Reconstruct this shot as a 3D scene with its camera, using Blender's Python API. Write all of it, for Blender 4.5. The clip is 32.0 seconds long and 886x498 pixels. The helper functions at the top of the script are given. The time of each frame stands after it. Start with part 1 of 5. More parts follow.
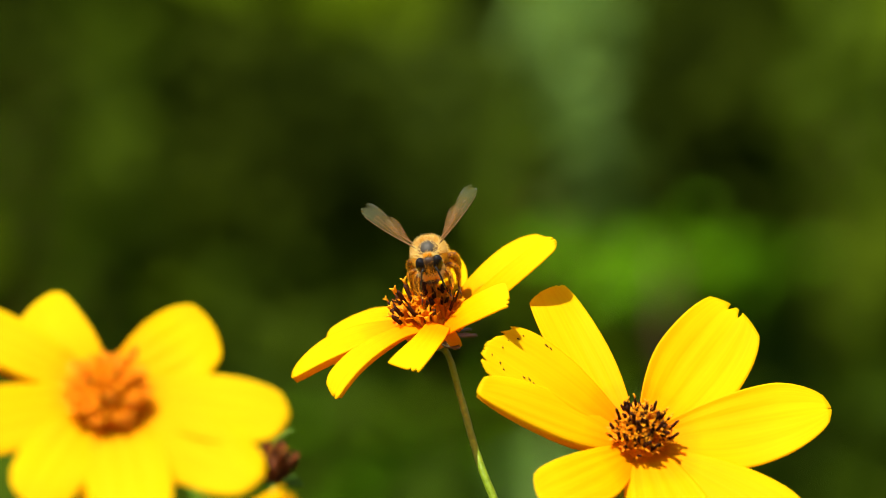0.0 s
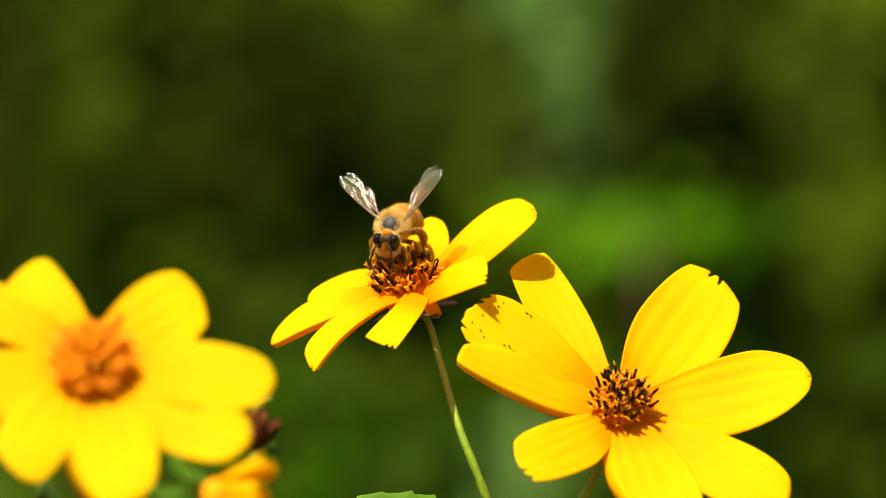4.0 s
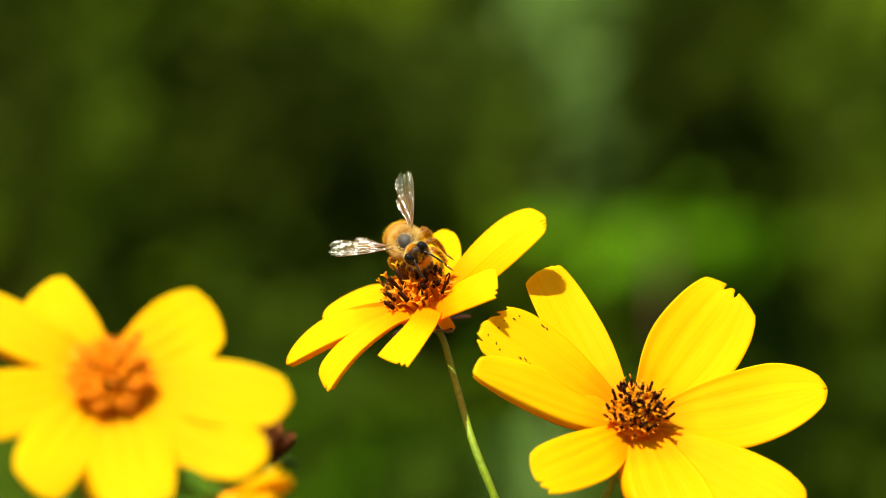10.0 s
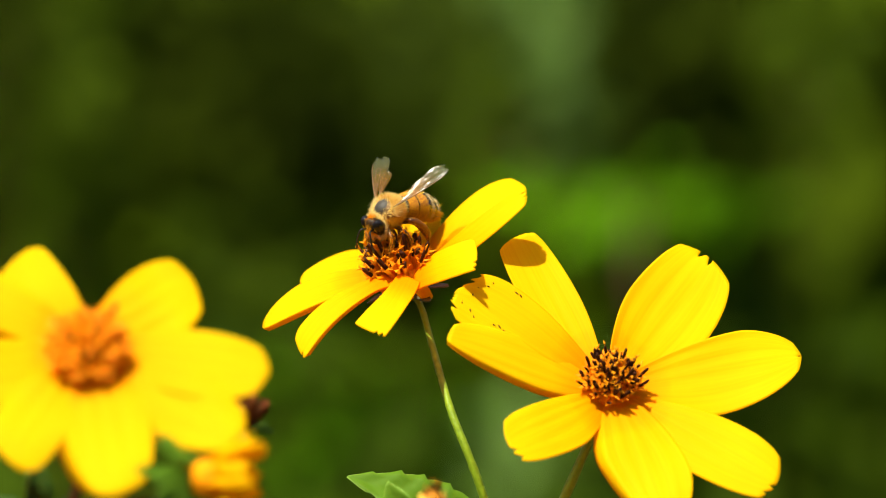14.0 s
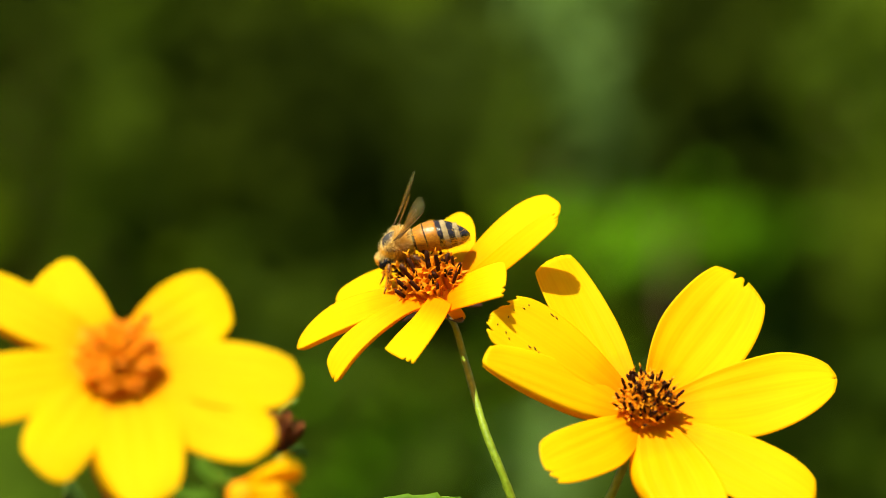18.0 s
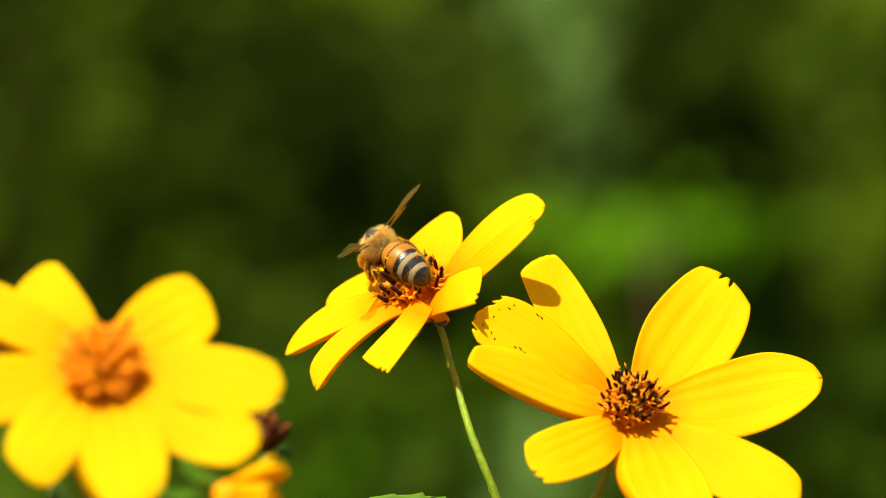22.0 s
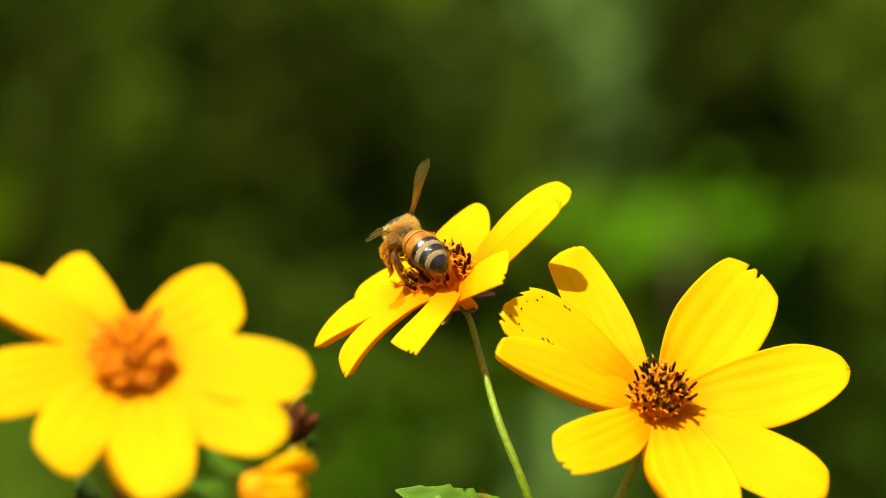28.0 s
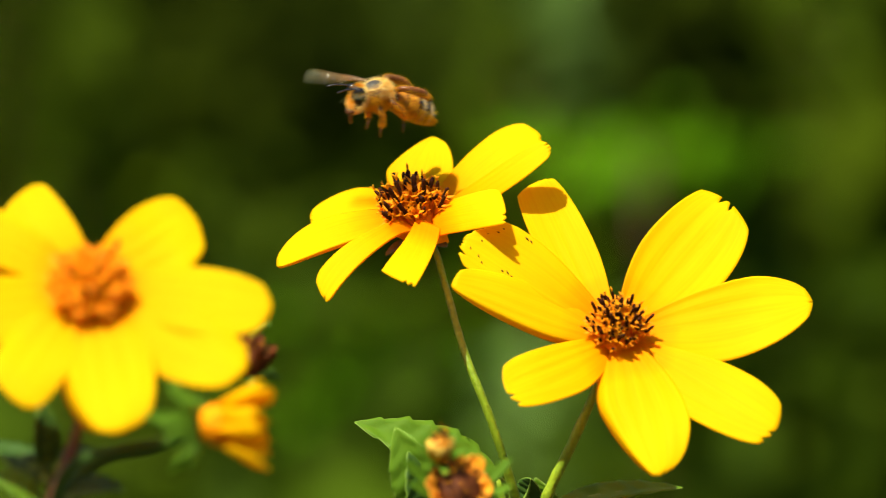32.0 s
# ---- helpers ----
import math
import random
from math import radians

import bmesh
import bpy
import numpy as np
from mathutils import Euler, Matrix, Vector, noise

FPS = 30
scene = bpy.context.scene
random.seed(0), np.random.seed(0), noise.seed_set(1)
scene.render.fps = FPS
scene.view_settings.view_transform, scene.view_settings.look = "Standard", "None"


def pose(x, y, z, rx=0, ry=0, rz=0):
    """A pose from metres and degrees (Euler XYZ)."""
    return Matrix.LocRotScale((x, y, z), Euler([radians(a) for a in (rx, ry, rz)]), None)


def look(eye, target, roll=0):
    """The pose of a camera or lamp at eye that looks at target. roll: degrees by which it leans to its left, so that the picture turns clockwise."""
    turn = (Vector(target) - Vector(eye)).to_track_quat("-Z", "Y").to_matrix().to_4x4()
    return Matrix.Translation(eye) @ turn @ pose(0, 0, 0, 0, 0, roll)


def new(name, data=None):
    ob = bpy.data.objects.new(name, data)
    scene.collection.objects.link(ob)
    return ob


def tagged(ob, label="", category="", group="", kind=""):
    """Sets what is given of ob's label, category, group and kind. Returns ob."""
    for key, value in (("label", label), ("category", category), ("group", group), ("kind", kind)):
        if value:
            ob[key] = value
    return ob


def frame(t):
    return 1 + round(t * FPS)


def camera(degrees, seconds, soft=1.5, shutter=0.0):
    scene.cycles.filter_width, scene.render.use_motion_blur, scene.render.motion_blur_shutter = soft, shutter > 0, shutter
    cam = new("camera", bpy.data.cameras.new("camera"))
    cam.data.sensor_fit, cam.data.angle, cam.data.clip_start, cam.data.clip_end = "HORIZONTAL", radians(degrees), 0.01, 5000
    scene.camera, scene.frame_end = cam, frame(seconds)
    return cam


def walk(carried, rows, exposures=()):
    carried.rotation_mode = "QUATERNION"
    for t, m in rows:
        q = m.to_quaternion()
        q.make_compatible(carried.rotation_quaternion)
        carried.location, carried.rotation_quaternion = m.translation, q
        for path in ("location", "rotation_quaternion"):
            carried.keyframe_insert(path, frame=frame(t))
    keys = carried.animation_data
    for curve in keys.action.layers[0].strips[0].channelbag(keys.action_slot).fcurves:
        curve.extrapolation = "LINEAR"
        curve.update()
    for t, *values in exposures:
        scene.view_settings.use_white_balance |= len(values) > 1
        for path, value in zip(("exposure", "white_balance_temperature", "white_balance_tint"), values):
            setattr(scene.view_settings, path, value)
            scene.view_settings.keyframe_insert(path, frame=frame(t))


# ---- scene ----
import functools

# The upright plane through the flowers: one unit there is 0.0759 mm.
FOCAL, DIST, EYE_H = 8961.0, 0.68, 0.75
U = DIST / FOCAL
cam = camera(10.0, 32.0, soft=0.5, shutter=0.25)
cam.data.dof.use_dof = True
cam.data.dof.focus_distance = 0.6725
cam.data.dof.aperture_fstop = 14.5

# seconds, sideways and upward pan in units of that plane
PAN = [
    (0, 39, 189), (0.5, 7, 158), (1, 19, 157), (1.5, 34, 171), (2, 27, 162), (2.5, 10, 125),
    (4.5, 1, 141), (5, -3, 151), (5.5, 9, 151), (6, 21, 150), (6.5, 10, 170), (7, 4, 167),
    (7.5, -3, 174), (8, 1, 148), (8.5, 12, 153), (9, -10, 158), (9.5, 3, 150), (10, 32, 154),
    (10.5, 32, 121), (11, 21, 110), (11.5, 32, 108), (12, 35, 118), (12.5, 16, 134), (13, -8, 107),
    (13.5, -28, 92), (14, -14, 96), (14.5, -0, 98), (16.5, -17, 141), (17, -9, 138), (17.5, 25, 141),
    (18, 49, 135), (18.5, 63, 136), (19, 52, 141), (19.5, 26, 155), (20, 26, 155), (20.5, 26, 158),
    (21, 25, 159), (21.5, 26, 150), (22, 23, 135), (22.5, 26, 127), (23, 40, 147), (23.5, 63, 161),
    (24, 90, 165), (24.5, 64, 172), (25, 35, 147), (25.5, 25, 135), (27.5, 55, 132), (28, 72, 120),
    (28.5, 81, 123), (29, 96, 103), (29.5, 115, 129), (30, 126, 115), (30.5, 133, 120), (31, 139, 106),
    (31.5, 68, 20), (32, 0, 0),
]


def pan_pose(du, dv):
    return pose(0, -DIST, EYE_H, 90 + math.degrees(math.atan(dv / FOCAL)), 0, math.degrees(math.atan(du / FOCAL)))


walk(cam, [(t, pan_pose(du, dv)) for t, du, dv in PAN])

# ---- world, sun ----
SUN = Vector((-0.30, -0.42, 0.86)).normalized()
world = bpy.data.worlds.new("sky")
scene.world = world
world.use_nodes = True
wn = world.node_tree
sky = wn.nodes.new("ShaderNodeTexSky")
sky.sky_type = "NISHITA"
sky.sun_disc = False
sky.sun_elevation = math.asin(SUN.z)
sky.sun_rotation = math.atan2(SUN.x, SUN.y)
wn.links.new(sky.outputs[0], wn.nodes["Background"].inputs[0])
wn.nodes["Background"].inputs[1].default_value = 0.1
sun = bpy.data.lights.new("sun", "SUN")
sun.energy, sun.angle, sun.color = 4.5, radians(0.55), (1.0, 0.94, 0.74)
sun_ob = new("sun", sun)
sun_ob.matrix_world = look(SUN * 4, (0, 0, 0))
scene.view_settings.exposure = 1.15


# ---- materials ----
def mat(name, rough=0.6, spec=0.5):
    m = bpy.data.materials.new(name)
    m.use_nodes = True
    b = m.node_tree.nodes["Principled BSDF"]
    b.inputs["Roughness"].default_value = rough
    b.inputs["Specular IOR Level"].default_value = spec
    return m, m.node_tree, b


def node(nt, kind, **values):
    n = nt.nodes.new(kind)
    for key, v in values.items():
        n.inputs[key].default_value = v
    return n


def ramp(nt, stops):
    r = nt.nodes.new("ShaderNodeValToRGB")
    els = r.color_ramp.elements
    while len(els) < len(stops):
        els.new(0.5)
    for e, (p, c) in zip(els, stops):
        e.position, e.color = p, (*c, 1)
    return r


def bump(nt, b, height, strength, distance):
    n = node(nt, "ShaderNodeBump", Strength=strength, Distance=distance)
    nt.links.new(height, n.inputs["Height"])
    nt.links.new(n.outputs[0], b.inputs["Normal"])
    return n


def speckled(name, low, high, scale, rough=0.6, spec=0.4, relief=0.3, depth=0.0002, sheen=0.0, coords="Object"):
    """Two scales of variation between two colours, with fine relief."""
    m, nt, b = mat(name, rough, spec)
    tc = nt.nodes.new("ShaderNodeTexCoord")
    a = node(nt, "ShaderNodeTexNoise", Scale=scale, Detail=5.0, Roughness=0.65)
    c = node(nt, "ShaderNodeTexNoise", Scale=scale * 6, Detail=3.0)
    info = nt.nodes.new("ShaderNodeObjectInfo")
    for n in (a, c):
        nt.links.new(tc.outputs[coords], n.inputs["Vector"])
    mix = nt.nodes.new("ShaderNodeMath")
    mix.operation = "MULTIPLY_ADD"
    mix.inputs[1].default_value = 0.45
    nt.links.new(c.outputs[0], mix.inputs[0])
    half = nt.nodes.new("ShaderNodeMath")
    half.operation = "MULTIPLY_ADD"
    half.inputs[1].default_value = 0.25
    nt.links.new(info.outputs["Random"], half.inputs[0])
    nt.links.new(a.outputs[0], half.inputs[2])
    nt.links.new(half.outputs[0], mix.inputs[2])
    r = ramp(nt, [(0.45, low), (1.0, high)])
    nt.links.new(mix.outputs[0], r.inputs[0])
    nt.links.new(r.outputs[0], b.inputs["Base Color"])
    bump(nt, b, c.outputs[0], relief, depth)
    b.inputs["Sheen Weight"].default_value = sheen
    return m


def leafy(name, low, high, through_colour, amount, rough=0.45, island=False, spec=0.35):
    """Leaf: a dark and a light green, with light that comes through."""
    m, nt, b = mat(name, rough, spec)
    tc = nt.nodes.new("ShaderNodeTexCoord")
    a = node(nt, "ShaderNodeTexNoise", Scale=60.0 if not island else 9.0, Detail=4.0)
    nt.links.new(tc.outputs["Object"], a.inputs["Vector"])
    r = ramp(nt, [(0.3, low), (0.75, high)])
    if island:
        g = nt.nodes.new("ShaderNodeNewGeometry")
        nt.links.new(g.outputs["Random Per Island"], r.inputs[0])
    else:
        nt.links.new(a.outputs[0], r.inputs[0])
    nt.links.new(r.outputs[0], b.inputs["Base Color"])
    bump(nt, b, a.outputs[0], 0.25, 0.0004)
    tr = node(nt, "ShaderNodeBsdfTranslucent")
    tr.inputs[0].default_value = (*through_colour, 1)
    mx = node(nt, "ShaderNodeMixShader", Fac=amount)
    nt.links.new(b.outputs[0], mx.inputs[1])
    nt.links.new(tr.outputs[0], mx.inputs[2])
    nt.links.new(mx.outputs[0], nt.nodes["Material Output"].inputs[0])
    return m


def petal_material(name, base, blade, deep, stops=(0.16, 0.40, 0.85)):
    """Petal: orange towards the claw, clear yellow in the blade, fine lengthwise veins; light passes through."""
    m, nt, b = mat(name, 0.6, 0.04)
    uv = nt.nodes.new("ShaderNodeUVMap")
    sep = nt.nodes.new("ShaderNodeSeparateXYZ")
    nt.links.new(uv.outputs[0], sep.inputs[0])
    stretch = nt.nodes.new("ShaderNodeMapping")
    stretch.inputs["Scale"].default_value = (26.0, 1.6, 1.0)
    nt.links.new(uv.outputs[0], stretch.inputs[0])
    veins = node(nt, "ShaderNodeTexNoise", Scale=1.0, Detail=4.0, Roughness=0.6)
    nt.links.new(stretch.outputs[0], veins.inputs["Vector"])
    tc = nt.nodes.new("ShaderNodeTexCoord")
    cloud = node(nt, "ShaderNodeTexNoise", Scale=160.0, Detail=4.0)
    nt.links.new(tc.outputs["Object"], cloud.inputs["Vector"])
    along = nt.nodes.new("ShaderNodeMath")
    along.operation = "MULTIPLY_ADD"
    along.inputs[1].default_value = 0.22
    nt.links.new(cloud.outputs[0], along.inputs[0])
    nt.links.new(sep.outputs[1], along.inputs[2])
    r = ramp(nt, [*zip(stops, (deep, base, blade))])
    nt.links.new(along.outputs[0], r.inputs[0])
    tint = ramp(nt, [(0.35, (0.96, 0.90, 0.8)), (0.62, (1, 1, 1))])
    nt.links.new(veins.outputs[0], tint.inputs[0])
    mul = nt.nodes.new("ShaderNodeMix")
    mul.data_type, mul.blend_type = "RGBA", "MULTIPLY"
    mul.inputs["Factor"].default_value = 1.0
    nt.links.new(r.outputs[0], mul.inputs["A"])
    nt.links.new(tint.outputs[0], mul.inputs["B"])
    nt.links.new(mul.outputs["Result"], b.inputs["Base Color"])
    bump(nt, b, veins.outputs[0], 0.2, 0.0003)
    tr = nt.nodes.new("ShaderNodeBsdfTranslucent")
    nt.links.new(mul.outputs["Result"], tr.inputs[0])
    mx = node(nt, "ShaderNodeMixShader", Fac=0.42)
    nt.links.new(b.outputs[0], mx.inputs[1])
    nt.links.new(tr.outputs[0], mx.inputs[2])
    thin = nt.nodes.new("ShaderNodeBsdfTransparent")
    thin.inputs[0].default_value = (1.0, 0.5, 0.01, 1)
    sheer = node(nt, "ShaderNodeMixShader", Fac=0.3)
    nt.links.new(mx.outputs[0], sheer.inputs[1])
    nt.links.new(thin.outputs[0], sheer.inputs[2])
    nt.links.new(sheer.outputs[0], nt.nodes["Material Output"].inputs[0])
    return m


PETAL = petal_material("yellow_petal", (0.95, 0.615, 0.0003), (0.95, 0.70, 0.0014), (0.93, 0.38, 0.0002))
ORANGE_EYED = petal_material("orange_based_petal", (0.95, 0.615, 0.0003), (0.95, 0.70, 0.0014), (0.93, 0.38, 0.0002), (0.24, 0.50, 0.95))
FLORET = speckled("orange_floret", (0.60, 0.15, 0.001), (0.90, 0.33, 0.004), 900, 0.6, 0.1)
ANTHER = speckled("dark_anther", (0.010, 0.002, 0.001), (0.05, 0.012, 0.003), 1500, 0.6, 0.1)
POLLEN = speckled("orange_pollen", (0.6, 0.17, 0.002), (0.88, 0.38, 0.008), 2000, 0.8, 0.1)
CUP = speckled("orange_receptacle", (0.66, 0.18, 0.001), (0.88, 0.33, 0.002), 700, 0.6, 0.06)
BRACT = speckled("dark_bract", (0.03, 0.03, 0.012), (0.10, 0.11, 0.035), 500, 0.55, 0.4)
STEM = speckled("green_stem", (0.075, 0.14, 0.003), (0.26, 0.37, 0.010), 260, 0.55, 0.3, 0.5, 0.0003)
BROWN_STEM = speckled("brown_stem", (0.07, 0.03, 0.012), (0.17, 0.07, 0.03), 260, 0.55, 0.35)
LEAF = leafy("green_leaf", (0.08, 0.17, 0.006), (0.16, 0.30, 0.02), (0.22, 0.44, 0.015), 0.35, 0.55, spec=0.15)
LEAF_DARK = leafy("dark_green_leaf", (0.03, 0.075, 0.010), (0.07, 0.14, 0.018), (0.09, 0.2, 0.012), 0.3, 0.55, spec=0.15)
LEAF_EDGE = speckled("pale_leaf_edge", (0.13, 0.24, 0.02), (0.23, 0.36, 0.045), 500, 0.6, 0.2)
HAIR_TAN = speckled("tan_hair", (0.46, 0.19, 0.004), (0.82, 0.46, 0.018), 500, 0.7, 0.2)
# The pale look of backlit fur is put into this hair's colour.
HAIR_PALE = speckled("sunlit_pale_hair", (0.82, 0.60, 0.18), (0.97, 0.82, 0.36), 500, 0.7, 0.2)
HAIR_CREAM = speckled("dull_cream_hair", (0.30, 0.22, 0.09), (0.56, 0.43, 0.20), 500, 0.7, 0.2)
HAIR_GOLD = speckled("golden_hair", (0.62, 0.22, 0.004), (0.9, 0.45, 0.015), 500, 0.7, 0.2)
SCUTUM = speckled("bare_grey_thorax_plate", (0.011, 0.009, 0.006), (0.044, 0.035, 0.024), 900, 0.6, 0.35, 0.5, 0.0001)


def let_through(m, colour, amount):
    nt = m.node_tree
    tr = node(nt, "ShaderNodeBsdfTranslucent")
    tr.inputs[0].default_value = (*colour, 1)
    mx = node(nt, "ShaderNodeMixShader", Fac=amount)
    nt.links.new(nt.nodes["Principled BSDF"].outputs[0], mx.inputs[1])
    nt.links.new(tr.outputs[0], mx.inputs[2])
    nt.links.new(mx.outputs[0], nt.nodes["Material Output"].inputs[0])


let_through(HAIR_TAN, (0.76, 0.45, 0.018), 0.4)
let_through(HAIR_PALE, (0.94, 0.76, 0.28), 0.5)
let_through(FLORET, (0.95, 0.40, 0.006), 0.32)
let_through(HAIR_GOLD, (0.9, 0.45, 0.02), 0.4)
VEIN = speckled("brown_wing_vein", (0.05, 0.025, 0.008), (0.16, 0.09, 0.03), 900, 0.5, 0.3)
HEAD_SKIN = speckled("dark_brown_head", (0.008, 0.004, 0.002), (0.035, 0.016, 0.006), 900, 0.5, 0.25)
CUTICLE = speckled("dark_cuticle", (0.004, 0.003, 0.002), (0.018, 0.012, 0.007), 900, 0.2, 0.6)
MATTE = speckled("brown_thorax", (0.06, 0.03, 0.008), (0.22, 0.12, 0.03), 700, 0.6, 0.4, 0.5, 0.0002)
AMBER = speckled("amber_cuticle", (0.16, 0.05, 0.003), (0.44, 0.165, 0.009), 700, 0.34, 0.4)
CREAM = speckled("cream_hair_band", (0.06, 0.043, 0.018), (0.34, 0.245, 0.105), 2600, 0.75, 0.2, 0.6, 0.0002)
LEG = speckled("brown_leg", (0.015, 0.005, 0.002), (0.14, 0.042, 0.003), 600, 0.3, 0.5)
EYE, _, _b = mat("black_compound_eye", 0.1, 0.25)
_b.inputs["Base Color"].default_value = (0.008, 0.006, 0.005, 1)
SOIL = speckled("dark_soil", (0.02, 0.014, 0.009), (0.07, 0.05, 0.03), 6, 0.9, 0.2, 0.6, 0.01)


def wing_material():
    """Clear crinkled membrane: amber near the root, its colour deepened for golden backlight, glassy towards the tip,
    with folds that catch the sun.
    """
    m, nt, b = mat("clear_wing", 0.2, 1.0)
    tc = nt.nodes.new("ShaderNodeTexCoord")
    n = node(nt, "ShaderNodeTexNoise", Scale=1.0, Detail=3.0, Roughness=0.6)
    stretch = nt.nodes.new("ShaderNodeMapping")
    stretch.inputs["Scale"].default_value = (190.0, 1000.0, 300.0)
    nt.links.new(tc.outputs["Object"], stretch.inputs[0])
    nt.links.new(stretch.outputs[0], n.inputs["Vector"])
    sep = nt.nodes.new("ShaderNodeSeparateXYZ")
    nt.links.new(tc.outputs["Object"], sep.inputs[0])
    span = node(nt, "ShaderNodeMapRange")
    span.inputs["From Min"].default_value, span.inputs["From Max"].default_value = 0.0015, 0.0078
    nt.links.new(sep.outputs[0], span.inputs["Value"])
    tone = ramp(nt, [(0.0, (0.50, 0.19, 0.006)), (0.45, (0.40, 0.22, 0.015)), (1.0, (0.24, 0.25, 0.08))])
    nt.links.new(span.outputs[0], tone.inputs[0])
    nt.links.new(tone.outputs[0], b.inputs["Base Color"])
    b.inputs["IOR"].default_value = 1.9
    bump(nt, b, n.outputs[0], 0.75, 0.0008)
    tr = nt.nodes.new("ShaderNodeBsdfTranslucent")
    nt.links.new(tone.outputs[0], tr.inputs[0])
    body = node(nt, "ShaderNodeMixShader", Fac=0.4)
    nt.links.new(b.outputs[0], body.inputs[1])
    nt.links.new(tr.outputs[0], body.inputs[2])
    clear = nt.nodes.new("ShaderNodeBsdfTransparent")
    clear.inputs[0].default_value = (0.88, 0.80, 0.56, 1)
    mx = node(nt, "ShaderNodeMixShader", Fac=0.33)
    nt.links.new(clear.outputs[0], mx.inputs[1])
    nt.links.new(body.outputs[0], mx.inputs[2])
    nt.links.new(mx.outputs[0], nt.nodes["Material Output"].inputs[0])
    return m


WING = wing_material()


# ---- building helpers ----
def P(u, v, d=0.0):
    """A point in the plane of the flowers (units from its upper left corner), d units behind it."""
    s = (FOCAL + d) / FOCAL
    return Vector(((u - 784) * U * s, d * U, EYE_H + (441 - v) * U * s))


def thing(name, at, label, category, group="", kind=""):
    ob = new(name)
    ob.location = at
    ob.empty_display_size = 0.01
    return tagged(ob, label, category, group, kind)


def link(name, mesh, parent, label="", m=None):
    ob = new(name, mesh)
    ob.parent = parent
    if m is not None:
        ob.matrix_basis = m
    return tagged(ob, label)


def part(name, bm, material, parent, label="", m=None):
    mesh = bpy.data.meshes.new(name)
    bm.to_mesh(mesh)
    bm.free()
    mesh.materials.append(material)
    for p in mesh.polygons:
        p.use_smooth = True
    return link(name, mesh, parent, label, m)


def tube_into(bm, path, radii, sides=10, caps=True):
    """A tapered tube along points."""
    rings = []
    ref = Vector((0.31, 0.93, 0.17))
    for i, p in enumerate(path):
        tangent = (path[min(i + 1, len(path) - 1)] - path[max(i - 1, 0)]).normalized()
        a = tangent.cross(ref).normalized()
        b = tangent.cross(a)
        rings.append([bm.verts.new(p + (a * math.cos(q) + b * math.sin(q)) * radii[i])
                      for q in (2 * math.pi * k / sides for k in range(sides))])
    for r0, r1 in zip(rings, rings[1:]):
        for k in range(sides):
            bm.faces.new((r0[k], r0[(k + 1) % sides], r1[(k + 1) % sides], r1[k]))
    if caps:
        bm.faces.new(rings[0][::-1])
        bm.faces.new(rings[-1])
    return rings


def curve_points(pts, n):
    """A smooth line through the points, spaced by their distances (centripetal Catmull-Rom)."""
    pts = [Vector(p) for p in pts]
    q = [pts[0] * 2 - pts[1], *pts, pts[-1] * 2 - pts[-2]]
    knots = [0.0]
    for a, b in zip(q, q[1:]):
        knots.append(knots[-1] + max((b - a).length, 1e-9) ** 0.5)
    out = []
    for i in range(n + 1):
        s = i / n * (len(pts) - 1)
        k = min(int(s), len(pts) - 2)
        f = s - k
        p0, p1, p2, p3 = q[k:k + 4]
        t0, t1, t2, t3 = knots[k:k + 4]
        t = t1 + (t2 - t1) * f
        a1 = p0 * ((t1 - t) / (t1 - t0)) + p1 * ((t - t0) / (t1 - t0))
        a2 = p1 * ((t2 - t) / (t2 - t1)) + p2 * ((t - t1) / (t2 - t1))
        a3 = p2 * ((t3 - t) / (t3 - t2)) + p3 * ((t - t2) / (t3 - t2))
        b1 = a1 * ((t2 - t) / (t2 - t0)) + a2 * ((t - t0) / (t2 - t0))
        b2 = a2 * ((t3 - t) / (t3 - t1)) + a3 * ((t - t1) / (t3 - t1))
        out.append(b1 * ((t2 - t) / (t2 - t1)) + b2 * ((t - t1) / (t2 - t1)))
    return out


def ellipsoid(bm, centre, size, rot=None, seg=24, rings=16, shape=None):
    m = Matrix.Translation(centre) @ (rot.to_4x4() if rot else Matrix()) @ Matrix.Diagonal((*size, 1))
    made = bmesh.ops.create_uvsphere(bm, u_segments=seg, v_segments=rings, radius=1.0)["verts"]
    for v in made:
        if shape:
            v.co = shape(v.co)
        v.co = m @ v.co
    return made


